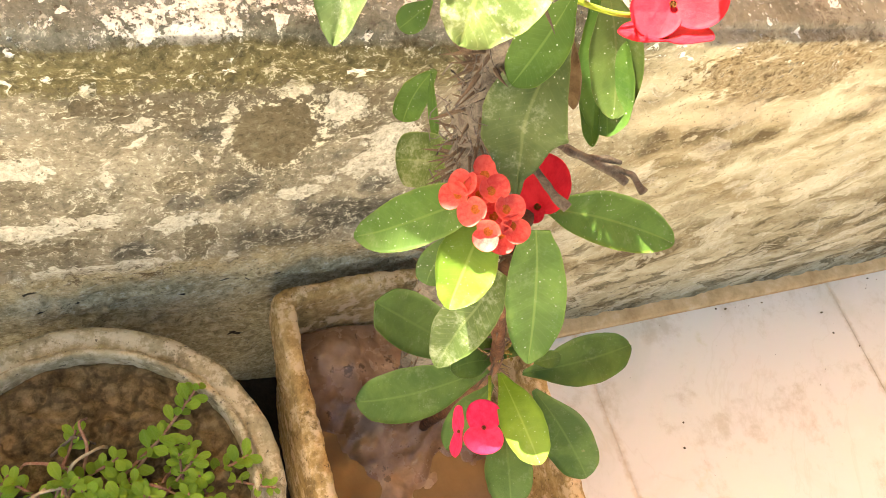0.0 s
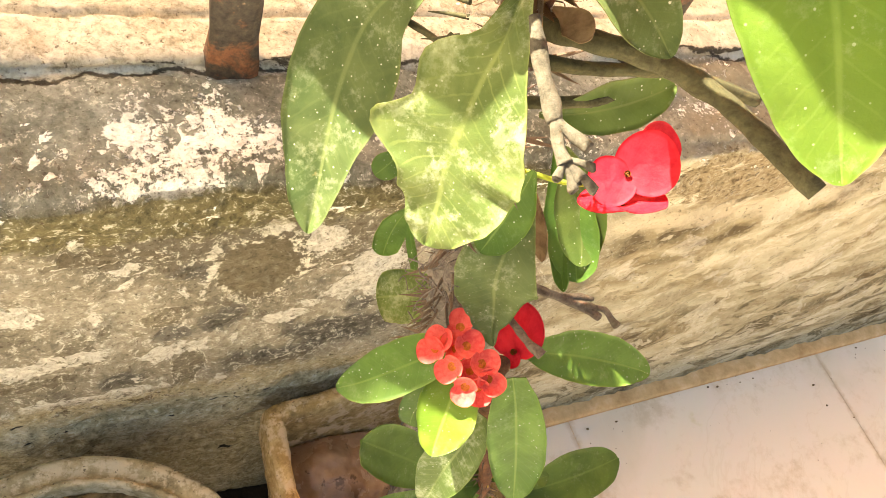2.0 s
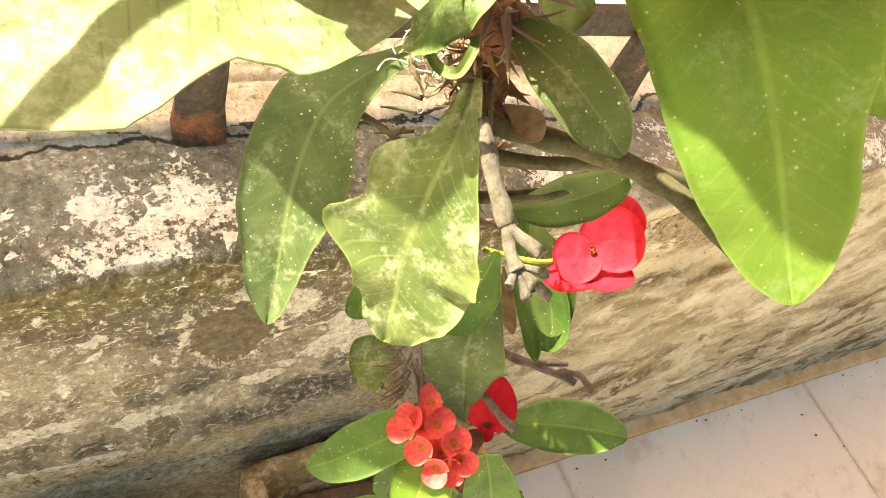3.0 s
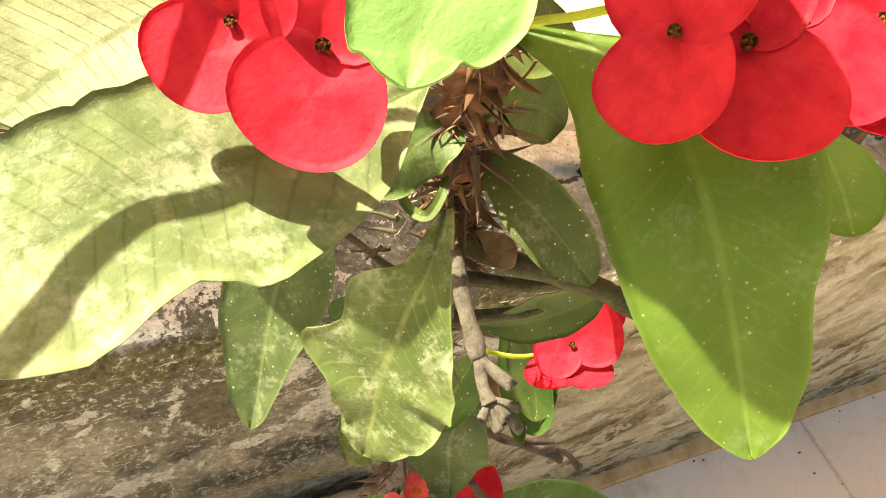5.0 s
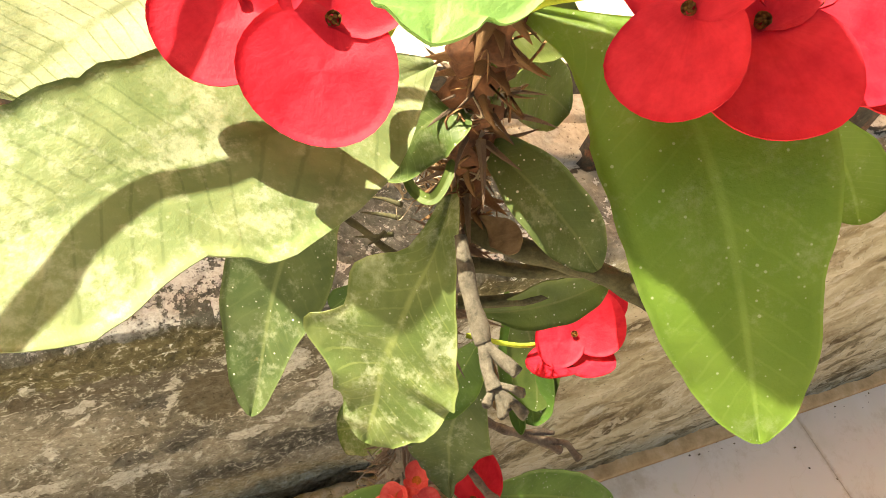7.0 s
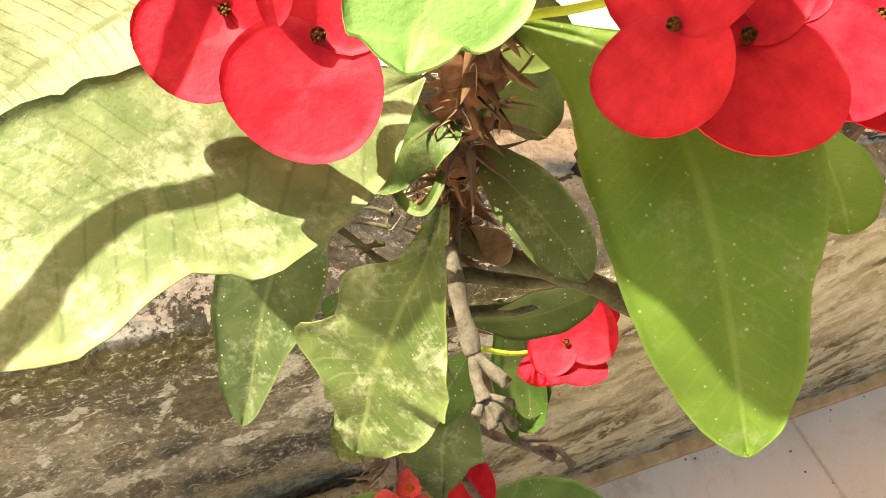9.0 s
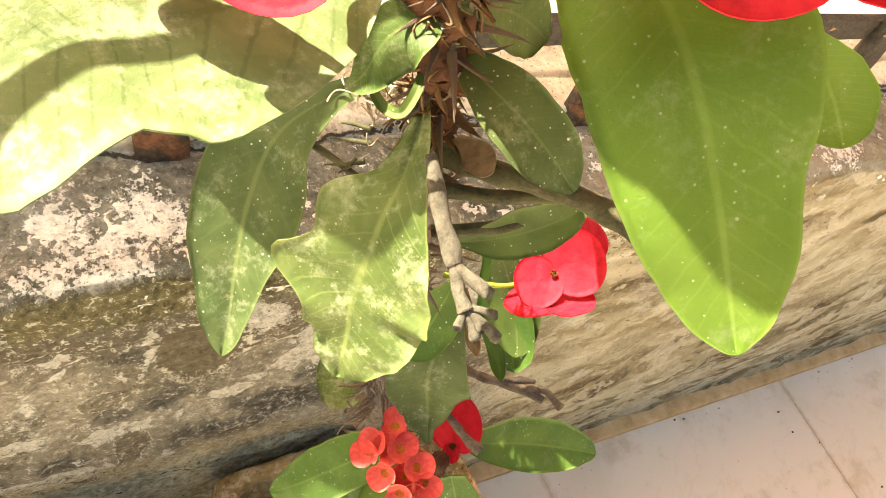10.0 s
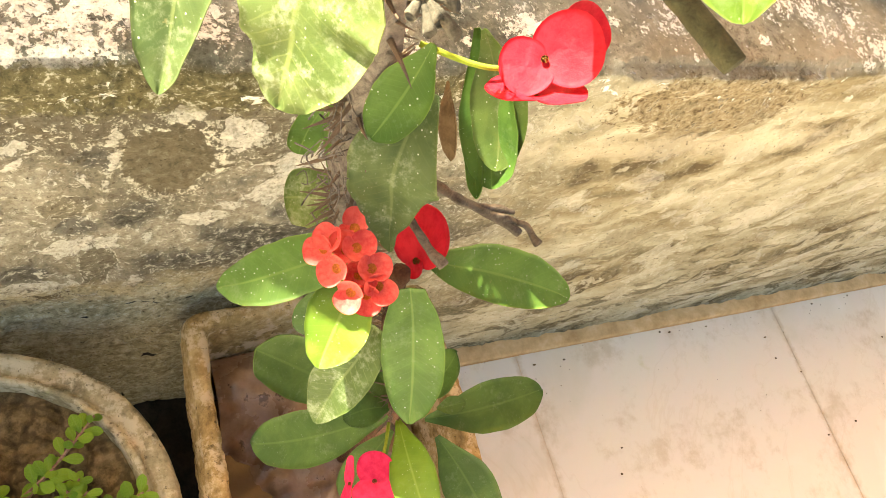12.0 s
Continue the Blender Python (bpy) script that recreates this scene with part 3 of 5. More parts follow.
def spline(points, n):
    """n points on a smooth curve through the given ones."""
    p = [Vector(q) for q in points]
    p = [p[0] * 2 - p[1]] + p + [p[-1] * 2 - p[-2]]
    out = []
    for i in range(n):
        s = i / (n - 1) * (len(p) - 3)
        j = min(int(s), len(p) - 4)
        t, (a, b, c, d) = s - j, p[j:j + 4]
        out.append(0.5 * ((2 * b) + (c - a) * t + (2 * a - 5 * b + 4 * c - d) * t * t + (3 * b - a - 3 * c + d) * t ** 3))
    return out


def values(stops, n):
    """n smooth values through evenly spaced stops."""
    return [max(0.0, v.x) for v in spline([(s, 0, 0) for s in stops], n)]


def tube(name, points, radii, material, rings=16, sides=8, rough=0.0):
    """A closed tube along a curve, with uneven bark where rough is given."""
    c, r = spline(points, rings), values(radii, rings)
    verts, up = [], Vector((0.3, 0.2, 0.93))
    for i, q in enumerate(c):
        tan = (c[min(i + 1, rings - 1)] - c[max(i - 1, 0)]).normalized()
        a = tan.cross(up)
        a = a.normalized() if a.length > 0.05 else tan.orthogonal().normalized()
        b = tan.cross(a)
        for j in range(sides):
            w = 2 * math.pi * j / sides
            d = a * math.cos(w) + b * math.sin(w)
            k = 1 + rough * noise.noise((q + d * r[i]) * 140)
            verts.append(q + d * r[i] * k)
    faces = grid_faces(rings, sides, True) + [tuple(range(sides))[::-1], tuple((rings - 1) * sides + j for j in range(sides))]
    return mesh_object(name, verts, faces, material)


PROFILES = {
    "OBOVATE": ((0.11, 0.38, 0.70, 0.92, 1.0, 0.94, 0.76, 0.46), (0.11, 0.36, 0.68, 0.91, 1.0, 0.95, 0.78, 0.48)),
    "BLUNT": ((0.18, 0.50, 0.80, 0.96, 1.0, 1.0, 0.94, 0.78), (0.18, 0.50, 0.80, 0.96, 1.0, 1.0, 0.92, 0.72)),
}


def leaf(parent, base, mid, tip, width, facing, tone="MID", prof="OBOVATE", cup=0.10, wave=0.05, label=""):
    """A leaf blade along the curve base, mid, tip, its upper side towards facing."""
    b, m, t = Vector(base), Vector(mid), Vector(tip)
    ctrl = m * 2 - (b + t) / 2
    nu, nv = 26, 9
    left, right = (values(p, 101) for p in PROFILES[prof])
    seed = Vector((b.x * 91, b.y * 57, t.z * 73))
    top, low, uvs = [], [], []
    for i in range(nu):
        s = 1 - (1 - i / (nu - 1)) ** 1.5
        cap = math.sqrt(max(0.0, 1 - ((s - 0.87) / 0.13) ** 2)) if s > 0.87 else 1.0
        q = b * (1 - s) ** 2 + ctrl * 2 * s * (1 - s) + t * s * s
        tan = ((ctrl - b) * (1 - s) + (t - ctrl) * s).normalized()
        nrm = Vector(facing)
        nrm = (nrm - tan * nrm.dot(tan)).normalized()
        side = tan.cross(nrm)
        for j in range(nv):
            w = 2 * j / (nv - 1) - 1
            half = width / 2 * cap * (right if w > 0 else left)[round(s * 100)]
            edge = 1 + 0.045 * noise.noise(Vector((s * 9, w * 0.6, 0)) + seed)
            ripple = wave * width * (abs(w) ** 1.5) * noise.noise(Vector((s * 4.2, math.copysign(3, w), 1)) + seed) * 1.6
            p = q + side * (w * half * edge) + nrm * (cup * half * (abs(w) ** 1.3) + ripple - 0.05 * width * math.exp(-(w * 4) ** 2) * 0.4)
            top.append(p)
            low.append(p - nrm * 0.0006)
            uvs.append((s, (w + 1) / 2))
    faces = grid_faces(nu, nv)
    n = len(top)
    under_faces = [tuple(k + n for k in reversed(f)) for f in faces]
    rim = [i * nv for i in range(nu)] + [(nu - 1) * nv + j for j in range(1, nv)] + [i * nv + nv - 1 for i in range(nu - 2, -1, -1)] + [j for j in range(nv - 2, 0, -1)]
    sides = [(rim[k], rim[k] + n, rim[(k + 1) % len(rim)] + n, rim[(k + 1) % len(rim)]) for k in range(len(rim))]
    ob = mesh_object("leaf", top + low, faces + under_faces + sides, LEAVES[tone], uvs + uvs)
    return under(ob, parent, label)


def blade(parent, axis, left, right, facing, tone="MID", cup=0.10, wave=0.05, label=""):
    """A leaf whose midrib runs through the points of axis; left and right are its half widths there, in millimetres."""
    nu, nv, last = 44, 13, len(axis) - 1
    places = [last * (1 - (1 - i / (nu - 1)) ** 1.35) for i in range(nu)]
    line, lw, rw = spline(axis, 401), values(left, 401), values(right, 401)
    at = lambda seq, q: seq[min(400, round(q / last * 400))]
    span = 0.001 * (max(left) + max(right))
    seed = Vector((axis[0][0] * 91, axis[0][1] * 57, axis[-1][2] * 73))
    top, low, uvs = [], [], []
    for q in places:
        tau = q - (last - 1)
        cap = math.sqrt(max(0.0, 1 - ((tau - 0.5) / 0.5) ** 2)) if tau > 0.5 else 1.0
        c = at(line, q)
        tan = (at(line, min(last, q + 0.12)) - at(line, max(0, q - 0.12))).normalized()
        nrm = Vector(facing)
        nrm = (nrm - tan * nrm.dot(tan)).normalized()
        side = tan.cross(nrm)
        for j in range(nv):
            w = 2 * j / (nv - 1) - 1
            half = 0.001 * cap * at(rw if w > 0 else lw, q)
            edge = 1 + 0.035 * noise.noise(Vector((q * 3.1, w * 0.6, 0)) + seed)
            ripple = wave * span * (abs(w) ** 1.6) * noise.noise(Vector((q * 1.5, math.copysign(3, w), 1)) + seed) * 1.4
            top.append(c + side * (w * half * edge) + nrm * (cup * half * (abs(w) ** 1.3) + ripple * min(1.0, half / span * 4) - 0.02 * span * math.exp(-(w * 5) ** 2)))
            low.append(top[-1] - nrm * 0.0006)
            uvs.append((q / last, (w + 1) / 2))
    faces, n = grid_faces(nu, nv), len(top)
    rim = [i * nv for i in range(nu)] + [(nu - 1) * nv + j for j in range(1, nv)] + [i * nv + nv - 1 for i in range(nu - 2, -1, -1)] + [j for j in range(nv - 2, 0, -1)]
    sides = [(rim[k], rim[k] + n, rim[(k + 1) % len(rim)] + n, rim[(k + 1) % len(rim)]) for k in range(len(rim))]
    faces = faces + [tuple(k + n for k in reversed(f)) for f in faces] + sides
    return under(mesh_object("leaf", top + low, faces, LEAVES[tone], uvs + uvs), parent, label)


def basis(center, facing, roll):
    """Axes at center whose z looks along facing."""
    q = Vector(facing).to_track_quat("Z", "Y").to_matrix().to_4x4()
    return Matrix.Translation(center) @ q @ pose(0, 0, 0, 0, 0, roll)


def bract_mesh(material, cup=1.0):
    """A rounded, shallowly cupped bract of radius 1 whose notch sits at the origin."""
    rings, seg, off = 8, 30, 0.70
    top, low = [], []
    for i in range(rings):
        r = (i + 0.02) / (rings - 1)
        for j in range(seg):
            w = 2 * math.pi * j / seg
            notch = 1 - 0.20 * math.exp(-((w - 1.5 * math.pi) / 0.35) ** 2)
            rr = r * notch * (1 + 0.03 * math.sin(3 * w + 1))
            x, y = 1.06 * rr * math.cos(w), off + rr * math.sin(w)
            z = cup * (0.10 * x * x + 0.05 * (y - off) ** 2) - 0.10 * math.exp(-(x * x + y * y) * 6) + 0.03 * r * math.sin(4 * w)
            top.append((x, y, z))
            low.append((x, y, z - 0.03))
    n = len(top)
    f = grid_faces(rings, seg, True)
    f = f + [tuple(k + n for k in reversed(q)) for q in f] + [((rings - 1) * seg + j, (rings - 1) * seg + j + n, (rings - 1) * seg + (j + 1) % seg + n, (rings - 1) * seg + (j + 1) % seg) for j in range(seg)]
    me = bpy.data.meshes.new("bract")
    me.from_pydata(top + low, [], f)
    me.materials.append(material)
    me.polygons.foreach_set("use_smooth", [True] * len(me.polygons))
    return me


def eye_mesh(material, rim, lift=0.0):
    """The small cup of nectar glands in the middle of a flower."""
    bm = bmesh.new()
    bmesh.ops.create_cone(bm, segments=12, radius1=0.08, radius2=rim, depth=0.14, cap_ends=False, matrix=Matrix.Translation((0, 0, 0.03 + lift)))
    for i in range(5):
        a = 2 * math.pi * i / 5
        bmesh.ops.create_uvsphere(bm, u_segments=8, v_segments=5, radius=rim * 0.22, matrix=Matrix.Translation((rim * 0.85 * math.cos(a), rim * 0.85 * math.sin(a), 0.085 + lift)) @ Matrix.Diagonal((1, 1, 0.5, 1)))
    for i in range(3):
        bmesh.ops.create_uvsphere(bm, u_segments=6, v_segments=4, radius=0.04, matrix=Matrix.Translation((0.04 * math.cos(i * 2.1), 0.04 * math.sin(i * 2.1), 0.06)))
    me = bpy.data.meshes.new("flower")
    bm.to_mesh(me)
    bm.free()
    me.materials.append(material)
    return me


BRACTS = {"RED": bract_mesh(RED), "CORAL": bract_mesh(CORAL, 4.0), "PINK": bract_mesh(PINK)}
EYES = {"RED": eye_mesh(EYE_CUP, 0.11), "PINK": eye_mesh(EYE_CUP, 0.12), "CORAL": eye_mesh(YOUNG_EYE, 0.38, 0.12)}


def flower(parent, center, facing, out, radius, tone="RED", open_angles=(6, 10), scales=(1.0, 0.92), label=""):
    """A flower: the eye and its two bracts, the first along out, opened by the given angles."""
    eye = new("flower", EYES[tone])
    f, o = Vector(facing), Vector(out)
    turn = Matrix((o.cross(f), o, f)).transposed().to_4x4()
    eye.matrix_basis = Matrix.Translation(center) @ turn @ Matrix.Scale(radius, 4)
    under(eye, parent, label)
    for spin, angle, size in ((0, open_angles[0], scales[0]), (180, open_angles[1], scales[1])):
        b = new("bract", BRACTS[tone])
        b.matrix_basis = pose(0, 0, 0.015 * (spin > 0), 0, 0, spin) @ pose(0, 0, 0, angle) @ Matrix.Scale(size, 4)
        b.parent = eye
    return eye


def spine_mesh():
    verts, faces = [], []
    for i in range(5):
        s = i / 4
        r = 0.075 * (1 - s) ** 0.8 + 0.004
        for j in range(5):
            w = 2 * math.pi * j / 5
            verts.append((r * math.cos(w), r * math.sin(w) + 0.14 * s * s, s))
    faces = grid_faces(5, 5, True) + [(20, 21, 22, 23, 24), (4, 3, 2, 1, 0)]
    me = bpy.data.meshes.new("spine")
    me.from_pydata(verts, [], faces)
    me.materials.append(SPINE)
    return me


SPINES = spine_mesh()


def spines(parent, points, radius, count, length, seed):
    """Spines standing out all round a stem."""
    rng = random.Random(seed)
    c = spline(points, 60)
    for i in range(count):
        k = rng.randrange(2, 57)
        tan = (c[k + 1] - c[k - 1]).normalized()
        out = tan.orthogonal().normalized()
        out = Matrix.Rotation(rng.uniform(0, 6.28), 3, tan) @ out
        d = (out + tan * rng.uniform(-0.5, 0.45)).normalized()
        s = new("spine", SPINES)
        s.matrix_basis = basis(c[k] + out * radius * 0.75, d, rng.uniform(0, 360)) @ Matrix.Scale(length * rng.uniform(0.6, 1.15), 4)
        under(s, parent)


# ---- the place ----
WALL_Y, LEDGE_Z = 0.402, 0.692


def wall():
    """A low plastered wall: face, worn arris and ledge in one rough sheet over a solid core."""
    path = [(WALL_Y, -0.02), (WALL_Y, 0.680), (WALL_Y + 0.002, 0.687), (WALL_Y + 0.007, 0.6910), (WALL_Y + 0.015, LEDGE_Z), (0.484, LEDGE_Z + 0.006), (0.488, LEDGE_Z + 0.015), (0.524, LEDGE_Z + 0.017), (0.527, LEDGE_Z + 0.013), (0.531, LEDGE_Z + 0.018), (0.70, LEDGE_Z + 0.018), (0.70, -0.02)]
    pts = []
    for (y0, z0), (y1, z1) in zip(path, path[1:]):
        far = y0 > 0.55
        n = 4 if far else max(2, int(math.hypot(y1 - y0, z1 - z0) / 0.0042))
        pts += [(y0 + (y1 - y0) * i / n, z0 + (z1 - z0) * i / n, (z1 - z0), -(y1 - y0)) for i in range(n)]
    pts.append((*path[-1], 0, 0))
    xs = [-6, -4, -2.5, -1.5, -1.0, -0.7, -0.5, -0.35, -0.25, -0.18, -0.12, -0.08, -0.06] + [-0.05 + 0.0035 * i for i in range(180)] + [0.58 + 0.006 * i for i in range(150)] + [1.48 + 0.012 * i for i in range(28)] + [1.85, 2.0, 2.2, 2.6, 3.2, 4.5, 7]
    verts = []
    for x in xs:
        for y, z, a, b in pts:
            d = math.hypot(a, b) or 1
            ny, nz = -a / d, -b / d
            q = Vector((x, y, z))
            h = 0.0035 * noise.fractal(q * 8, 0.9, 2.1, 4) + 0.0016 * noise.fractal(q * 60, 0.8, 2.1, 3)
            lump = noise.noise(Vector((x * 26, y * 26, z * 38))) + 0.45 * noise.noise(q * 110)
            h += 0.0022 * max(0.0, min(1.0, (lump - 0.05) * 7)) - 0.0028 * max(0.0, min(1.0, (-0.42 - lump) * 6))
            right = max(0.0, min(1.0, (x - 0.45) * 3))
            ridge = noise.fractal(Vector(((x * 0.95 + z * 0.31) * 8, y * 9, (z * 0.95 - x * 0.31) * 20)), 0.9, 2.0, 4)
            h += right * (0.0035 * ridge + 0.010 * math.exp(-((z - 0.20) / 0.10) ** 2))
            # cracks: one along the foot of the rail strip, one across the face
            if z > LEDGE_Z - 0.01:
                h -= 0.011 * math.exp(-((y - 0.486 - 0.006 * noise.noise(Vector((x * 14, 1, 2)))) / 0.0022) ** 2)
                h *= 0.55
            else:
                line = 0.518 + 0.38 * (x - 0.556) + 0.010 * noise.fractal(Vector((x * 22, 4, 0)), 0.8, 2, 3)
                if x > 0.53:
                    h += (0.005 if z > line else 0.0) * (1 if x < 0.72 else max(0.0, 1 - (x - 0.72) * 12)) - right * 0.004 * math.exp(-((z - line) / 0.003) ** 2)
                step = max(0.0, min(1.0, (z - 0.652 - 0.008 * noise.noise(Vector((x * 20, 0, 5)))) * 90))
                h += 0.004 * step
            if y > 0.6:
                h = 0
            verts.append((x, y + ny * h, z + nz * h))
    ob = mesh_object("wall_north", verts, grid_faces(len(xs), len(pts)), PLASTER)
    return tagged(ob, "low weathered wall of stained and flaking plaster with a flat ledge", "wall", kind="structure")


wall()


def floor():
    base = mesh_object("floor", [(-40, -40, -0.0016), (40, -40, -0.0016), (40, 40, -0.0016), (-40, 40, -0.0016)], [(0, 1, 2, 3)], STRIP, smooth=False)
    tagged(base, "pale pinkish marble floor tiles with thin dirty joints", "floor", kind="structure")
    strip_v, n = [], 120
    for i in range(n):
        x = -2 + 6 * i / (n - 1)
        w = 0.0015 * noise.noise(Vector((x * 12, 0, 0)))
        strip_v += [(x, 0.377 + w, -0.01), (x, 0.378 + w, 0.004), (x, 0.381 + w, 0.006), (x, 0.42, 0.008 + w)]
    strip = mesh_object("trim", strip_v, grid_faces(n, 4), STRIP)
    tagged(strip, "narrow dirty cement strip along the foot of the wall", "trim", kind="structure")
    bm = bmesh.new()
    bmesh.ops.create_cube(bm, size=1.0, matrix=Matrix.Translation((0, 0, -0.006)) @ Matrix.Diagonal((0.5970, 0.5970, 0.012, 1)))
    bmesh.ops.bevel(bm, geom=[e for e in bm.edges if e.verts[0].co.z > -0.001 and e.verts[1].co.z > -0.001], offset=0.0008, segments=2, profile=0.6, affect="EDGES")
    me = bpy.data.meshes.new("tile")
    bm.to_mesh(me)
    bm.free()
    me.materials.append(MARBLE)
    for i in range(-9, 12):
        for j in range(8):
            t = new("tile", me)
            t.location = (0.775 + 0.598 * i + 0.299, 0.376 - 0.299 - 0.598 * j, 0.0008 * ((i * 7 + j * 3) % 3 - 1))
            t.rotation_euler = (0, 0, 0.002 * ((i * 5 + j) % 3 - 1))
            t.parent = base


floor()


def shade_slab():
    """An unseen slab added high behind the wall to shade ledge, wall and floor."""
    z, rise = 3.0, 3.0 - 0.99
    dx = rise * math.sin(radians(SUN_AZIMUTH)) / math.tan(radians(SUN_ELEVATION))
    dy = rise * math.cos(radians(SUN_AZIMUTH)) / math.tan(radians(SUN_ELEVATION))
    plan = [(1.154 + dx, -1.0 + dy), (0.130 + dx, 0.5 + dy), (-5, 0.5 + dy), (-5, 0.800 + dy), (7, 0.800 + dy), (7, -1.0 + dy)]
    n = len(plan)
    v = [(x, y, z) for x, y in plan] + [(x, y, z + 0.10) for x, y in plan]
    f = [tuple(range(n))[::-1], tuple(range(n, 2 * n))] + [(k, (k + 1) % n, (k + 1) % n + n, k + n) for k in range(n)]
    tagged(mesh_object("ceiling", v, f, STRIP, smooth=False), "plain slab added out of view behind the wall to block the sun", "slab", kind="structure")

shade_slab()


def railing():
    rail = thing("railing", (0.30, 0.482, LEDGE_Z), "rusty flat-iron railing set into the wall's ledge", "railing")
    for x, w, dz in ((0.197, 0.030, 0.0), (0.535, 0.030, 0.002), (-0.20, 0.036, 0.0), (0.87, 0.032, 0.0), (1.22, 0.034, 0.0)):
        n, verts = 26, []
        for i in range(n):
            z = LEDGE_Z - 0.03 + 0.55 * i / (n - 1)
            flare = 0.003 * math.exp(-((z - LEDGE_Z - 0.005) / 0.012) ** 2)
            for sx, sy in ((-1, -0.6), (-0.6, -1), (0.6, -1), (1, -0.6), (1, 0.6), (0.6, 1), (-0.6, 1), (-1, 0.6)):
                p = Vector((x + sx * (w / 2 + flare), 0.489 + sy * (0.009 + flare), z))
                e = 0.0022 * noise.noise(p * 90) + 0.0012 * noise.noise(p * 240)
                verts.append((p.x + e * sx, p.y + e * sy, p.z))
        under(mesh_object("post", verts, grid_faces(n, 8, True) + [tuple((n - 1) * 8 + j for j in range(8))], RUST), rail)
    n, verts = 60, []
    for i in range(n):
        x = -0.35 + 1.75 * i / (n - 1)
        for sy, sz in ((-1, -1), (1, -1), (1, 1), (-1, 1)):
            e = 0.001 * noise.noise(Vector((x * 60, sy, sz)))
            verts.append((x, 0.499 + sy * 0.005 + e, LEDGE_Z + 0.090 + sz * 0.011 + e))
    under(mesh_object("rail", verts, grid_faces(n, 4, True) + [(0, 1, 2, 3), tuple((n - 1) * 4 + j for j in (3, 2, 1, 0))], RUST, smooth=False), rail, "dark flat iron rail")


railing()


# ---- pots ----
def round_pot():
    cx, cy, z = 0.050, 0.220, 0.352
    pot = thing("round_pot", (cx, cy, 0), "round weathered clay pot with a stepped rim, beside the wall", "flower pot")
    prof = [(0.0, 0.0), (0.112, 0.0), (0.118, 0.012), (0.138, 0.22), (0.141, 0.295), (0.150, 0.300), (0.157, 0.312), (0.160, 0.335), (0.1575, 0.347), (0.1525, 0.3505), (0.147, 0.3490), (0.1405, 0.3455), (0.1385, 0.3450), (0.1365, 0.3510), (0.134, 0.3530), (0.1312, 0.3520), (0.1300, 0.347), (0.1285, 0.330), (0.126, 0.24)]
    fine = []
    for (r0, z0), (r1, z1) in zip(prof, prof[1:]):
        n = max(1, int(math.hypot(r1 - r0, z1 - z0) / 0.006))
        fine += [(r0 + (r1 - r0) * i / n, z0 + (z1 - z0) * i / n) for i in range(n)]
    fine.append(prof[-1])
    seg, verts = 200, []
    for r, h in fine:
        for j in range(seg):
            a = 2 * math.pi * j / seg
            p = Vector((cx + r * math.cos(a), cy + r * math.sin(a), h))
            e = 0.0012 * noise.fractal(p * 14, 0.9, 2, 4) + 0.0009 * noise.noise(p * 90) + 0.0006 * noise.noise(p * 260)
            chip = 0.006 * max(0.0, noise.noise(Vector((math.cos(a) * 4, math.sin(a) * 4, 3))) - 0.28) if h > 0.34 else 0
            verts.append((p.x + e * math.cos(a), p.y + e * math.sin(a), max(0.0, p.z + (e * 0.6 - chip if h > 0.2 else 0))))
    under(mesh_object("body", verts, grid_faces(len(fine), seg, True), CEMENT), pot)
    earth = soil_disc("soil", cx, cy, 0.331, 0.1290, EARTH, 0.011)
    under(earth, pot, "dry cracked brown soil")


def soil_disc(name, cx, cy, z, r, material, rough):
    rings, seg, verts = 50, 150, []
    for i in range(rings):
        for j in range(seg):
            a, q = 2 * math.pi * j / seg, r * (i + 0.05) / (rings - 0.95)
            p = Vector((cx + q * math.cos(a), cy + q * math.sin(a), z))
            clod = 0.7 * noise.fractal(p * 22, 0.8, 2, 4) + 0.9 * abs(noise.noise(p * 60)) + 0.35 * noise.noise(p * 170)
            verts.append((p.x, p.y, z + rough * clod))
    return mesh_object(name, verts, grid_faces(rings, seg, True) + [tuple(range(seg))], material)


round_pot()


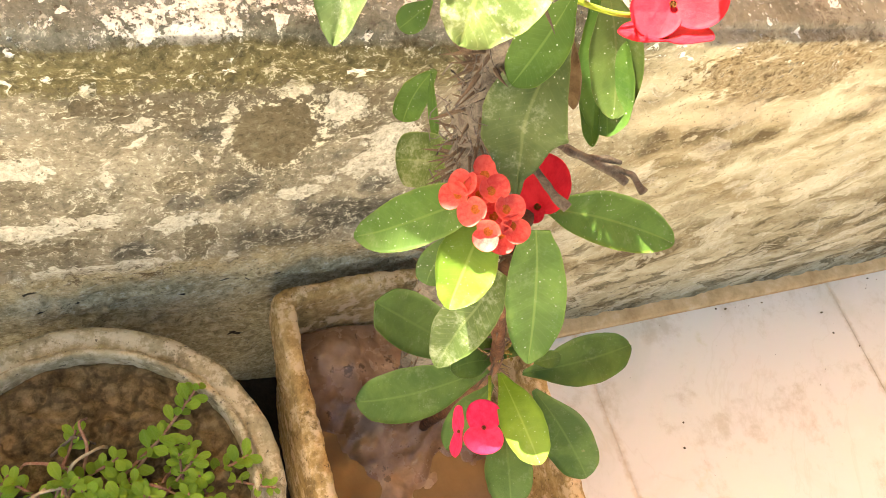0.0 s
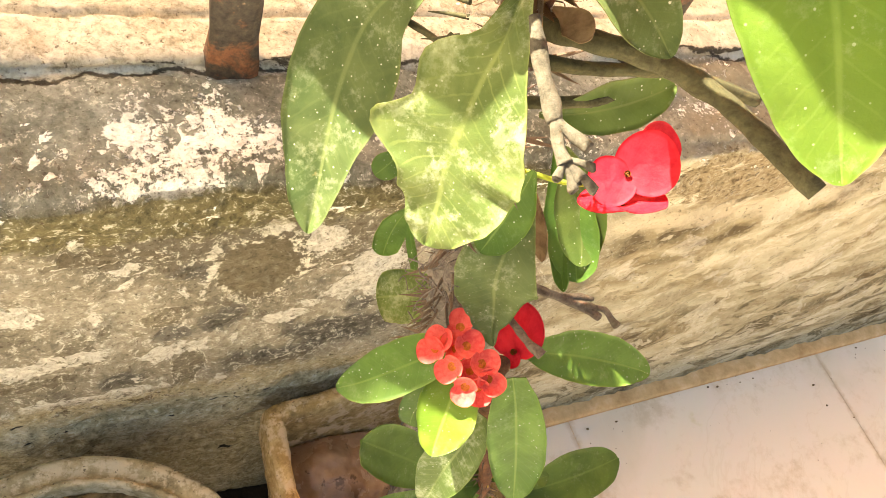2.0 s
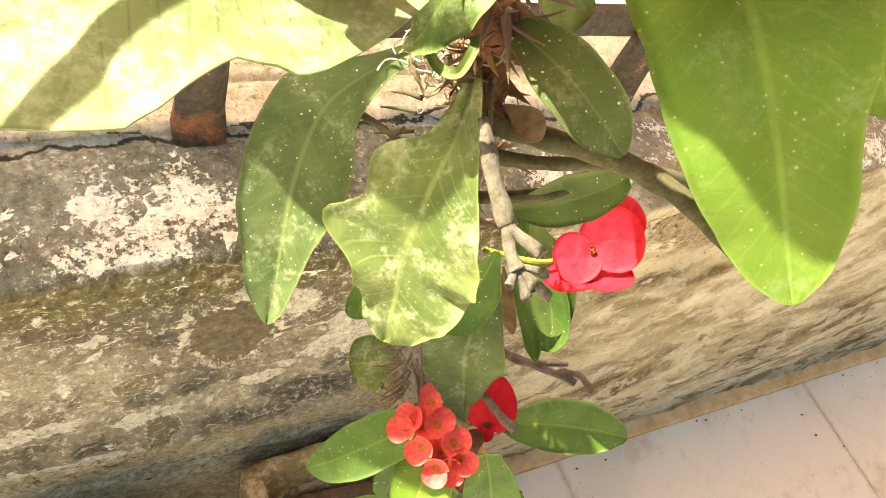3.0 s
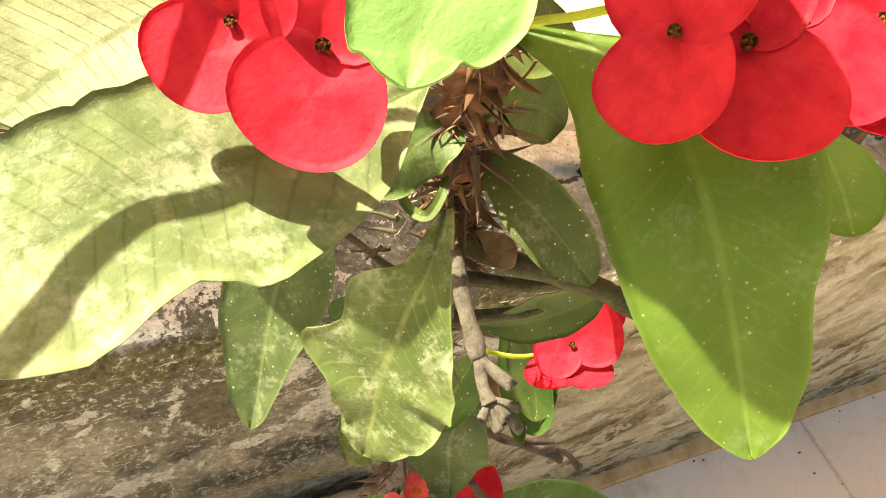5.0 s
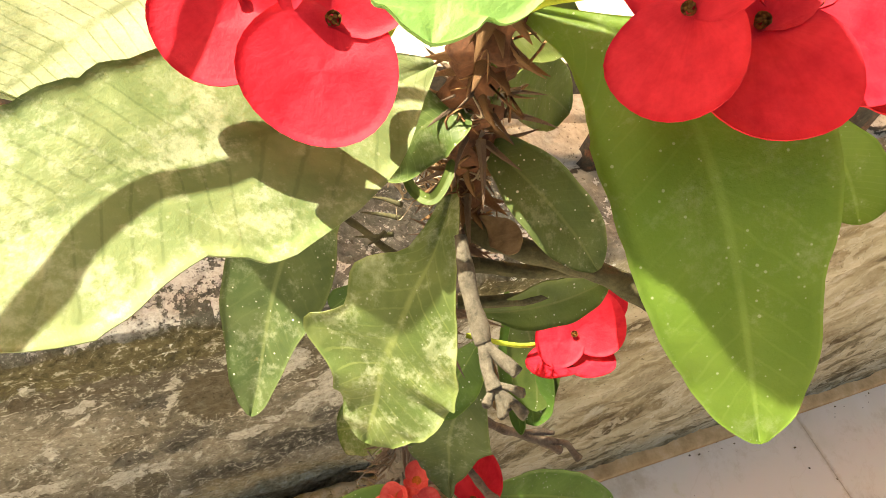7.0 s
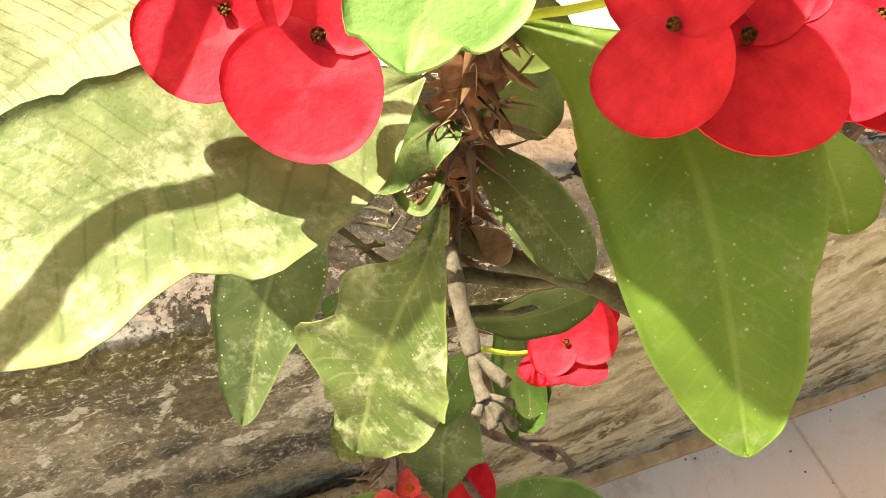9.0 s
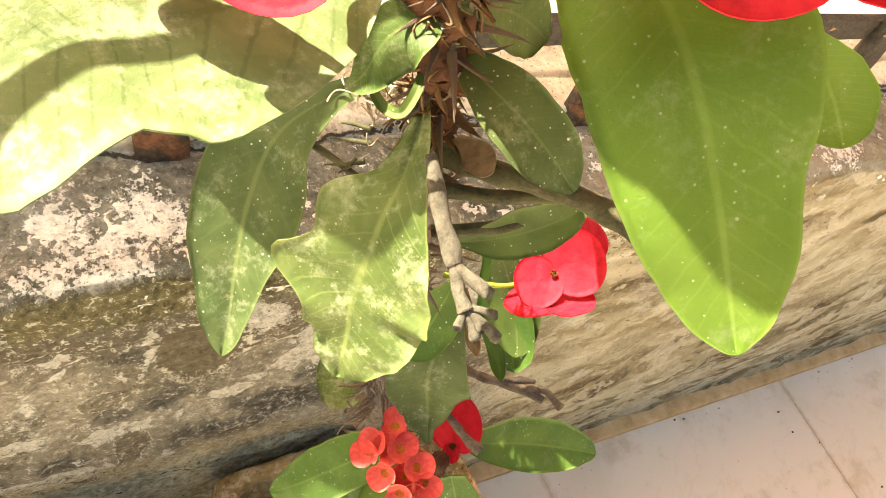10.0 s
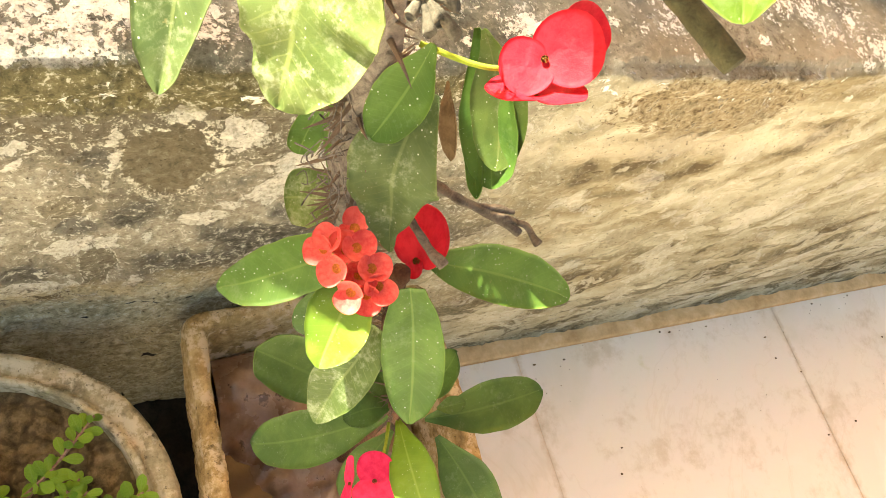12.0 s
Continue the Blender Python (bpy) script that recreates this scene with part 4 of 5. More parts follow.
def square_pot():
    x0, x1, y0, y1, top = 0.234, 0.484, 0.090, 0.386, 0.352
    cx, cy = (x0 + x1) / 2, (y0 + y1) / 2
    pot = thing("square_pot", (cx, cy, 0), "square sandy clay planter with a thick crumbling rim", "flower pot")
    # loops of (inset from the rim's outline, height)
    prof = [(0.125, 0.0), (0.045, 0.0), (0.040, 0.01), (0.022, 0.15), (0.010, 0.27), (0.006, 0.288), (0.0, 0.296), (-0.002, 0.330), (0.002, top - 0.004), (0.007, top), (0.014, top), (0.0175, top - 0.004), (0.0195, top - 0.02), (0.022, 0.30), (0.030, 0.22)]
    fine = []
    for (r0, z0), (r1, z1) in zip(prof, prof[1:]):
        n = max(1, int(math.hypot(r1 - r0, z1 - z0) / 0.006))
        fine += [(r0 + (r1 - r0) * i / n, z0 + (z1 - z0) * i / n) for i in range(n)]
    fine.append(prof[-1])

    def outline(inset, n=320):
        hx, hy, rc, out = (x1 - x0) / 2 - inset, (y1 - y0) / 2 - inset, 0.012, []
        rc = max(0.004, rc - inset * 0.4)
        for i in range(n):
            a = 2 * math.pi * (i + 0.5) / n
            c, s = math.cos(a), math.sin(a)
            k = 1 / max(abs(c), abs(s))
            u, v = c * k, s * k
            bow = 0.006 * (1 - v * v) if abs(u) > 0.999 else 0.004 * (1 - u * u)
            px, py = u * (hx + (bow if abs(u) > 0.999 else 0)), v * (hy + (bow if abs(v) > 0.999 else 0))
            dx, dy = abs(px) - (hx - rc), abs(py) - (hy - rc)
            if dx > 0 and dy > 0:
                d = math.hypot(dx, dy)
                px, py = math.copysign(hx - rc + dx * rc / max(d, rc), px), math.copysign(hy - rc + dy * rc / max(d, rc), py)
            out.append((px, py))
        return out

    verts = []
    for inset, h in fine:
        for px, py in outline(inset):
            p = Vector((cx + px, cy + py, h))
            e = 0.0018 * noise.fractal(p * 13, 0.9, 2, 4) + 0.0016 * noise.noise(p * 70) + 0.0011 * noise.noise(p * 200)
            d = Vector((px, py)).normalized()
            lift = 0.0030 * noise.fractal(p * 24, 0.9, 2, 4) + 0.0012 * noise.noise(p * 190) if h > 0.33 else 0
            verts.append((p.x + e * d.x, p.y + e * d.y, max(0.0, p.z + lift)))
    under(mesh_object("body", verts, grid_faces(len(fine), 320, True), CLAY), pot)
    n, soil = 110, []
    for i in range(n):
        for j in range(n):
            px, py = x0 + 0.026 + (x1 - x0 - 0.052) * i / (n - 1), y0 + 0.026 + (y1 - y0 - 0.052) * j / (n - 1)
            p = Vector((px, py, 0))
            heap = 0.03 * math.exp(-((px - 0.285) ** 2 + (py - 0.33) ** 2) / 0.0022) + 0.02 * math.exp(-((px - 0.36) ** 2 + (py - 0.26) ** 2) / 0.004)
            dip = 0.016 / (1 + math.exp((py - 0.255 + (px - 0.32) * 0.5) / 0.012))
            soil.append((px, py, 0.262 - dip + heap + 0.009 * noise.fractal(p * 14, 1.0, 2, 3) + 0.007 * abs(noise.noise(p * 34)) - 0.006 * max(0.0, 0.25 - abs(noise.noise(p * 26 + Vector((5, 0, 0))))) + 0.0008 * noise.noise(p * 130)))
    under(mesh_object("soil", soil, grid_faces(n, n), MUD), pot, "lumpy wet brown mud")
    pool = [(x0 + 0.024, y0 + 0.024, 0.253), (x1 - 0.024, y0 + 0.024, 0.253), (x1 - 0.024, y1 - 0.06, 0.253), (x0 + 0.024, y1 - 0.06, 0.253)]
    under(mesh_object("puddle", pool, [(0, 1, 2, 3)], PUDDLE), pot, "shallow brown puddle with a dull shine")


square_pot()


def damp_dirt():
    """A near-black sheet that paints in the shade between the pots and along the wall's foot."""
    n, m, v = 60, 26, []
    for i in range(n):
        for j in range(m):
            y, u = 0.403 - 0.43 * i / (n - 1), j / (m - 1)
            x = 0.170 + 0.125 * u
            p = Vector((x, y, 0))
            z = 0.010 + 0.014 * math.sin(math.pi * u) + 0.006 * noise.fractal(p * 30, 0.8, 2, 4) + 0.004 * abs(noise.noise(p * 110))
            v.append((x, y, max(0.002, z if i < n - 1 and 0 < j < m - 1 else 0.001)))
    tagged(mesh_object("damp_dirt", v, grid_faces(n, m), GAP_SHADE), "near-black sheet standing in for the shade on the floor between the two pots", "dirt", kind="stuff")


damp_dirt()


# ---- the crown of thorns ----
plant = thing("thorn_plant", (0.36, 0.262, 0.27), "tall spiny plant with leathery leaves and red flowers in the planter", "plant")
MAIN = [(0.362, 0.262, 0.25), (0.335, 0.270, 0.40), (0.300, 0.280, 0.58), (0.270, 0.285, 0.72), (0.250, 0.286, 0.82), (0.232, 0.288, 0.93), (0.219, 0.288, 0.982), (0.214, 0.286, 1.005)]
SIDE = [(0.375, 0.240, 0.25), (0.355, 0.225, 0.40), (0.328, 0.213, 0.555), (0.303, 0.224, 0.635), (0.284, 0.232, 0.70), (0.276, 0.236, 0.742)]
under(tube("stem", MAIN, (0.013, 0.013, 0.013, 0.0115, 0.0095, 0.0052, 0.0065, 0.004), STEM, 70, 12, 0.7), plant, "thick grey spiny main stem")
under(tube("stem", SIDE, (0.006, 0.0052, 0.0048, 0.0046, 0.0046, 0.0044), TIP, 40, 10, 0.3), plant, "thin brown side stem")
under(tube("shoot_tip", [(0.236, 0.287, 0.912), (0.227, 0.287, 0.945), (0.219, 0.288, 0.982), (0.215, 0.286, 1.003)], (0.0064, 0.0062, 0.0082, 0.0045), TIP, 40, 12, 0.9), plant, "reddish brown growing tip")
spines(plant, MAIN[1:7], 0.011, 110, 0.019, 3)
spines(plant, MAIN[3:7], 0.008, 90, 0.014, 8)
spines(plant, SIDE[1:], 0.0046, 45, 0.012, 5)
spines(plant, [(0.337, 0.217, 0.515), (0.328, 0.213, 0.555), (0.320, 0.217, 0.590)], 0.0046, 34, 0.012, 6)
BOUGH = [(0.232, 0.282, 0.918), (0.240, 0.262, 0.929), (0.251, 0.253, 0.932), (0.265, 0.245, 0.931), (0.275, 0.230, 0.931), (0.287, 0.198, 0.930)]
under(tube("branch", BOUGH, (0.0040, 0.0036, 0.0036, 0.0036, 0.0032, 0.0034), BRANCH, 40, 10, 0.25), plant, "bare olive-grey branch")
under(tube("branch", [(0.264, 0.245, 0.931), (0.280, 0.242, 0.928), (0.296, 0.238, 0.925)], (0.0026, 0.0024, 0.0022), BRANCH, 14, 8, 0.25), plant)
under(tube("branch", [(0.228, 0.270, 0.914), (0.246, 0.259, 0.920), (0.266, 0.252, 0.926)], (0.0026, 0.0024, 0.0024), BRANCH, 16, 8, 0.25), plant)
under(tube("branch", [(0.228, 0.262, 0.903), (0.248, 0.255, 0.910), (0.266, 0.253, 0.918)], (0.0022, 0.0022, 0.0016), BRANCH, 16, 8, 0.25), plant)
# the dead flower stalk that forks into knobs
stalk = under(tube("dead_stalk", [(0.2190, 0.2660, 0.9347), (0.2179, 0.2536, 0.9297), (0.2179, 0.2436, 0.9257), (0.2177, 0.2363, 0.9233)], (0.0018, 0.0024, 0.0027, 0.0026), CUT, 28, 10, 0.35), plant, "dusty grey dead flower stalk")
for path, r in (([(0.2175, 0.2372, 0.9236), (0.2201, 0.2311, 0.9240), (0.2229, 0.2250, 0.9244)], 0.0020), ([(0.2178, 0.2372, 0.9237), (0.2167, 0.2293, 0.9206), (0.2171, 0.2241, 0.9195)], 0.0022)):
    tube("fork", path, (r * 0.95, r * 0.85, r * 1.15), CUT, 20, 9, 0.35).parent = stalk
for q in ((0.2142, 0.2215, 0.9172), (0.2176, 0.2174, 0.9166), (0.2196, 0.2188, 0.9187), (0.2227, 0.2154, 0.9184), (0.2231, 0.2204, 0.9220)):
    root, q = Vector((0.2172, 0.2256, 0.9195)), Vector(q)
    tube("knob", [root, root.lerp(q, 0.55) + Vector((0, 0, 0.0006)), q, q + (q - root) * 0.06], (0.0013, 0.0011, 0.0016, 0.0009), CUT, 14, 8, 0.35).parent = stalk
snag = under(tube("dead_twig", [(0.3033, 0.2782, 0.7462), (0.3138, 0.2714, 0.7435), (0.3304, 0.2635, 0.7397), (0.3418, 0.2572, 0.7376), (0.3486, 0.2508, 0.7357)], (0.0026, 0.0025, 0.0026, 0.0024, 0.0020), TWIG, 30, 9, 0.5), plant, "grey snapped dead twig with splintered ends")
for path, radii in (([(0.3268, 0.2659, 0.7414), (0.3367, 0.2637, 0.7417), (0.3463, 0.2605, 0.7413)], (0.0016, 0.0020, 0.0013)), ([(0.3449, 0.2568, 0.7389), (0.3520, 0.2540, 0.7388), (0.3559, 0.2485, 0.7358), (0.3588, 0.2448, 0.7343)], (0.0016, 0.0018, 0.0022, 0.0030)), ([(0.3341, 0.2618, 0.7395), (0.3408, 0.2583, 0.7400), (0.3470, 0.2558, 0.7395)], (0.0018, 0.0020, 0.0015))):
    tube("splinter", path, radii, TWIG, 18, 8, 0.5).parent = snag
under(tube("dead_twig", [(0.2771, 0.2611, 0.7580), (0.2821, 0.2483, 0.7570), (0.2859, 0.2376, 0.7565), (0.2896, 0.2291, 0.7568)], (0.0017, 0.0021, 0.0022, 0.0026), TWIG, 24, 9, 0.5), plant, "short grey dead twig lying across a red bract")
twig = under(tube("dead_twig", [(0.2033, 0.3119, 0.8948), (0.2096, 0.2984, 0.8978), (0.2148, 0.2860, 0.9008), (0.2230, 0.2738, 0.9058)], (0.0012, 0.0013, 0.0013, 0.0012), BRANCH, 20, 7, 0.4), plant, "thin dark thorny twig")
for path in ([(0.2169, 0.2920, 0.9116), (0.2119, 0.2958, 0.9097), (0.2062, 0.2996, 0.9073)], [(0.2156, 0.2910, 0.9047), (0.2109, 0.2931, 0.9018), (0.2049, 0.2961, 0.8988)], [(0.2138, 0.2931, 0.9036), (0.2108, 0.2917, 0.9021), (0.2077, 0.2912, 0.8999)], [(0.2168, 0.2941, 0.9157), (0.2130, 0.2988, 0.9138), (0.2094, 0.3015, 0.9120)]):
    tube("thorn", path, (0.0010, 0.0007, 0.0002), BRANCH, 10, 6).parent = twig


def stipule_mesh():
    """A dry papery stipule: a flattened, hooked blade that tapers to a point."""
    v, n = [], 7
    for i in range(n):
        u = i / (n - 1)
        w, h = 0.24 * (1 - u) ** 0.9 + 0.005, 0.05 * (1 - u) + 0.006
        v += [(w * math.cos(q), h * math.sin(q) + 0.26 * u * u, u) for q in (2 * math.pi * j / 6 for j in range(6))]
    me = bpy.data.meshes.new("stipule")
    me.from_pydata(v, [], grid_faces(n, 6, True) + [tuple(range(6))[::-1], tuple((n - 1) * 6 + j for j in range(6))])
    me.polygons.foreach_set("use_smooth", [True] * len(me.polygons))
    me.materials.append(STIPULE)
    return me


STIPULES, stipule_rng = stipule_mesh(), random.Random(77)
tip_line = spline([(0.233, 0.287, 0.915), (0.227, 0.287, 0.945), (0.219, 0.288, 0.982), (0.215, 0.286, 1.005)], 60)
for i in range(78):
    at = min(57, 3 + int(54 * i / 78))
    along = (tip_line[at + 1] - tip_line[at - 1]).normalized()
    away = Matrix.Rotation(i * 2.4, 3, along) @ along.orthogonal().normalized()
    grow = (away + along * stipule_rng.uniform(-0.75, 0.25)).normalized()
    scale = stipule_rng.uniform(0.007, 0.0140)
    ob = new("stipule", STIPULES)
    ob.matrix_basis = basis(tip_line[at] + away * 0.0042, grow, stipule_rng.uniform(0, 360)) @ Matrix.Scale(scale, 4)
    under(ob, plant)

# leaves
blade(plant, [(0.262, 0.248, 0.740), (0.246, 0.251, 0.731), (0.228, 0.252, 0.719), (0.213, 0.253, 0.710), (0.202, 0.255, 0.704)], (2.2, 11.1, 13.4, 10.7, 3.7), (2.2, 12.2, 14.0, 10.1, 3.7), (-0.50, -0.41, 0.76), tone='MID')
blade(plant, [(0.264, 0.243, 0.731), (0.256, 0.234, 0.722), (0.250, 0.225, 0.714), (0.245, 0.217, 0.706), (0.241, 0.210, 0.700)], (6.2, 12.9, 15.8, 12.4, 4.0), (8.4, 14.6, 15.2, 10.7, 4.0), (-0.49, -0.36, 0.79), tone='YELLOW')
blade(plant, [(0.270, 0.223, 0.709), (0.264, 0.214, 0.694), (0.257, 0.208, 0.672), (0.253, 0.203, 0.654), (0.250, 0.198, 0.641)], (5.8, 12.4, 14.0, 9.4, 3.2), (5.8, 12.4, 14.6, 10.0, 3.8), (-0.73, -0.53, 0.43), tone='PALE')
blade(plant, [(0.276, 0.225, 0.746), (0.279, 0.215, 0.733), (0.282, 0.204, 0.716), (0.285, 0.193, 0.697), (0.287, 0.180, 0.676)], (6.7, 12.7, 15.3, 13.8, 3.9), (6.7, 12.7, 15.0, 13.2, 4.2), (-0.53, -0.75, 0.40), tone='MID')
blade(plant, [(0.293, 0.241, 0.739), (0.306, 0.237, 0.737), (0.323, 0.233, 0.735), (0.345, 0.227, 0.730), (0.364, 0.221, 0.725), (0.374, 0.217, 0.722)], (3.4, 9.2, 14.1, 14.5, 9.3, 3.1), (3.4, 9.2, 13.8, 13.9, 8.7, 3.1), (-0.03, -0.63, 0.78), tone='MID')
leaf(plant, (0.261, 0.247, 0.715), (0.249, 0.242, 0.690), (0.247, 0.237, 0.670), 0.0181, (-0.71, -0.61, 0.36), tone='DARK')
leaf(plant, (0.318, 0.214, 0.565), (0.266, 0.236, 0.600), (0.229, 0.246, 0.633), 0.0363, (0.26, -0.70, 0.66), tone='LOW')
leaf(plant, (0.325, 0.212, 0.560), (0.282, 0.215, 0.520), (0.245, 0.226, 0.487), 0.0396, (-0.68, -0.18, 0.71), tone='LOW')
leaf(plant, (0.322, 0.213, 0.570), (0.302, 0.213, 0.580), (0.283, 0.209, 0.585), 0.0210, (0.37, -0.24, 0.90), tone='LOW')
leaf(plant, (0.327, 0.216, 0.570), (0.309, 0.226, 0.600), (0.297, 0.232, 0.630), 0.0224, (0.33, -0.86, 0.39), tone='LOW')
leaf(plant, (0.331, 0.214, 0.570), (0.345, 0.218, 0.600), (0.348, 0.225, 0.630), 0.0231, (-0.95, -0.11, 0.29), tone='LOW')
leaf(plant, (0.324, 0.204, 0.570), (0.312, 0.168, 0.600), (0.311, 0.135, 0.606), 0.0278, (-0.45, 0.48, 0.75), tone='YELLOW')
leaf(plant, (0.356, 0.191, 0.550), (0.373, 0.159, 0.540), (0.389, 0.125, 0.522), 0.0375, (-0.50, -0.54, 0.68), tone='LOW')
leaf(plant, (0.328, 0.185, 0.550), (0.323, 0.148, 0.540), (0.325, 0.124, 0.520), 0.0334, (-0.47, -0.37, 0.80), tone='LOW')
leaf(plant, (0.347, 0.203, 0.560), (0.393, 0.201, 0.562), (0.442, 0.205, 0.562), 0.0365, (-0.01, -0.37, 0.93), tone='LOW')
leaf(plant, (0.355, 0.207, 0.565), (0.363, 0.206, 0.570), (0.375, 0.206, 0.570), 0.0123, (-0.25, -0.23, 0.94), tone='LOW')
leaf(plant, (0.324, 0.201, 0.555), (0.306, 0.187, 0.540), (0.290, 0.171, 0.520), 0.0244, (-0.55, -0.29, 0.78), tone='LOW')
blade(plant, [(0.271, 0.275, 0.822), (0.267, 0.268, 0.809), (0.263, 0.260, 0.794), (0.263, 0.256, 0.784), (0.265, 0.253, 0.776), (0.266, 0.249, 0.768), (0.267, 0.246, 0.761), (0.269, 0.241, 0.752)], (5.2, 11.5, 18.2, 20.6, 12.8, 8.9, 3.7, 1.6), (5.2, 14.8, 19.6, 18.6, 16.9, 12.0, 7.9, 2.2), (-0.62, -0.66, 0.42), tone='DUSTY', wave=0.06)
leaf(plant, (0.262, 0.273, 0.850), (0.257, 0.268, 0.830), (0.248, 0.262, 0.810), 0.0222, (-0.65, -0.64, 0.40), tone='MID')
leaf(plant, (0.301, 0.299, 0.830), (0.314, 0.283, 0.805), (0.316, 0.261, 0.782), 0.0254, (-0.57, -0.72, 0.39), tone='OLIVE')
leaf(plant, (0.306, 0.309, 0.820), (0.313, 0.281, 0.795), (0.317, 0.258, 0.772), 0.0294, (-0.82, -0.47, 0.31), tone='DARK')
leaf(plant, (0.307, 0.298, 0.800), (0.311, 0.277, 0.780), (0.312, 0.257, 0.765), 0.0128, (-0.97, -0.23, 0.13), tone='DARK')
leaf(plant, (0.289, 0.289, 0.810), (0.289, 0.275, 0.800), (0.293, 0.266, 0.785), 0.0106, (-0.96, -0.27, 0.10), tone='DRY')
leaf(plant, (0.304, 0.306, 0.672), (0.277, 0.317, 0.668), (0.255, 0.322, 0.665), 0.0340, (-0.29, -0.53, 0.80), tone='PALE', prof='BLUNT')
leaf(plant, (0.288, 0.369, 0.690), (0.280, 0.367, 0.670), (0.274, 0.358, 0.653), 0.0202, (-0.27, -0.89, 0.37), tone='MID', prof='BLUNT')
leaf(plant, (0.281, 0.362, 0.695), (0.286, 0.352, 0.675), (0.287, 0.332, 0.660), 0.0093, (-0.95, -0.30, 0.09), tone='DARK')
leaf(plant, (0.272, 0.377, 0.740), (0.264, 0.375, 0.730), (0.257, 0.375, 0.720), 0.0167, (-0.56, -0.67, 0.49), tone='DARK')
blade(plant, [(0.220, 0.302, 0.931), (0.207, 0.311, 0.913), (0.194, 0.314, 0.893), (0.185, 0.305, 0.870), (0.180, 0.293, 0.847), (0.177, 0.283, 0.829), (0.174, 0.277, 0.818)], (2.4, 5.9, 15.6, 20.6, 12.5, 6.6, 2.7), (2.4, 5.2, 16.6, 19.0, 15.8, 10.2, 3.1), (-0.62, -0.60, 0.50), tone='DUSTY', cup=0.16)
blade(plant, [(0.224, 0.285, 0.936), (0.218, 0.274, 0.934), (0.211, 0.264, 0.927), (0.206, 0.259, 0.916), (0.203, 0.255, 0.903), (0.201, 0.252, 0.892), (0.200, 0.249, 0.884), (0.200, 0.246, 0.875), (0.199, 0.243, 0.866), (0.199, 0.241, 0.858)], (2.5, 4.3, 8.6, 16.2, 22.0, 26.6, 24.0, 20.9, 13.3, 6.9), (2.5, 4.4, 8.3, 20.4, 18.6, 29.4, 15.3, 13.0, 9.1, 5.0), (-0.74, -0.52, 0.42), tone='FADED', cup=0.06)
blade(plant, [(0.230, 0.290, 0.951), (0.233, 0.279, 0.952), (0.238, 0.265, 0.952), (0.247, 0.253, 0.946), (0.254, 0.244, 0.939)], (1.7, 7.5, 10.1, 9.1, 3.7), (2.4, 5.8, 10.1, 9.9, 4.0), (-0.46, -0.40, 0.80), tone='DUSTY')
leaf(plant, (0.234, 0.259, 0.900), (0.252, 0.251, 0.910), (0.272, 0.250, 0.921), 0.0176, (-0.42, -0.81, 0.41), tone='OLIVE')
blade(plant, [(0.222, 0.284, 0.999), (0.232, 0.267, 1.006), (0.236, 0.245, 1.008), (0.237, 0.225, 1.002), (0.241, 0.205, 0.987), (0.245, 0.191, 0.973), (0.248, 0.180, 0.962)], (1.1, 3.6, 15.9, 24.2, 16.8, 12.4, 3.8), (3.0, 12.7, 21.0, 22.1, 19.8, 13.4, 4.8), (-0.62, -0.50, 0.60), tone='BRIGHT', cup=0.08)
leaf(plant, (0.318, 0.261, 0.985), (0.333, 0.246, 0.972), (0.337, 0.231, 0.961), 0.0239, (-0.71, -0.65, 0.26), tone='BRIGHT')
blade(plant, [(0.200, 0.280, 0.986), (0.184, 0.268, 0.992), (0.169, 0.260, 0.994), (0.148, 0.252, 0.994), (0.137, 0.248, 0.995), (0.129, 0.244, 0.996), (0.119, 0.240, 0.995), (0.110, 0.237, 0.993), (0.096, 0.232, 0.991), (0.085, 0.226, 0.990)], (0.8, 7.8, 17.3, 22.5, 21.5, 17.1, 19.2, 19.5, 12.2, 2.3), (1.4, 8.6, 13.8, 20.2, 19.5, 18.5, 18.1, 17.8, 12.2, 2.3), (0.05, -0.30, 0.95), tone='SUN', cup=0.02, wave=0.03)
leaf(plant, (0.155, 0.299, 1.000), (0.128, 0.276, 1.001), (0.111, 0.258, 1.000), 0.0336, (0.05, -0.30, 0.95), tone='SUNLIT', prof='BLUNT')
blade(plant, [(0.157, 0.221, 1.062), (0.153, 0.215, 1.060), (0.151, 0.211, 1.058), (0.148, 0.208, 1.055), (0.147, 0.206, 1.054), (0.146, 0.204, 1.053)], (3.3, 7.9, 8.4, 5.8, 3.6, 1.0), (3.3, 8.4, 8.8, 7.0, 4.6, 1.2), (-0.36, -0.55, 0.76), tone='MINT', wave=0.0, cup=0.02)
leaf(plant, (0.220, 0.279, 0.975), (0.267, 0.313, 0.945), (0.290, 0.317, 0.930), 0.0257, (0.61, -0.72, 0.33), tone='OLIVE')
leaf(plant, (0.217, 0.281, 0.985), (0.255, 0.317, 0.970), (0.290, 0.338, 0.960), 0.0276, (0.49, -0.27, 0.83), tone='OLIVE')
blade(plant, [(0.221, 0.289, 0.967), (0.212, 0.284, 0.966), (0.204, 0.282, 0.962), (0.198, 0.278, 0.954), (0.194, 0.278, 0.950)], (1.6, 7.6, 9.9, 5.7, 1.2), (1.6, 7.6, 6.9, 3.0, 0.9), (-0.33, -0.46, 0.82), tone='PALE', cup=-0.15, wave=0.25)
blade(plant, [(0.202, 0.281, 0.949), (0.203, 0.273, 0.948), (0.206, 0.268, 0.950), (0.211, 0.272, 0.953), (0.215, 0.278, 0.954)], (1.4, 1.7, 1.7, 1.5, 1.2), (0.9, 1.4, 1.4, 1.5, 1.2), (-0.41, -0.50, 0.76), tone='OLIVE', cup=0.3)
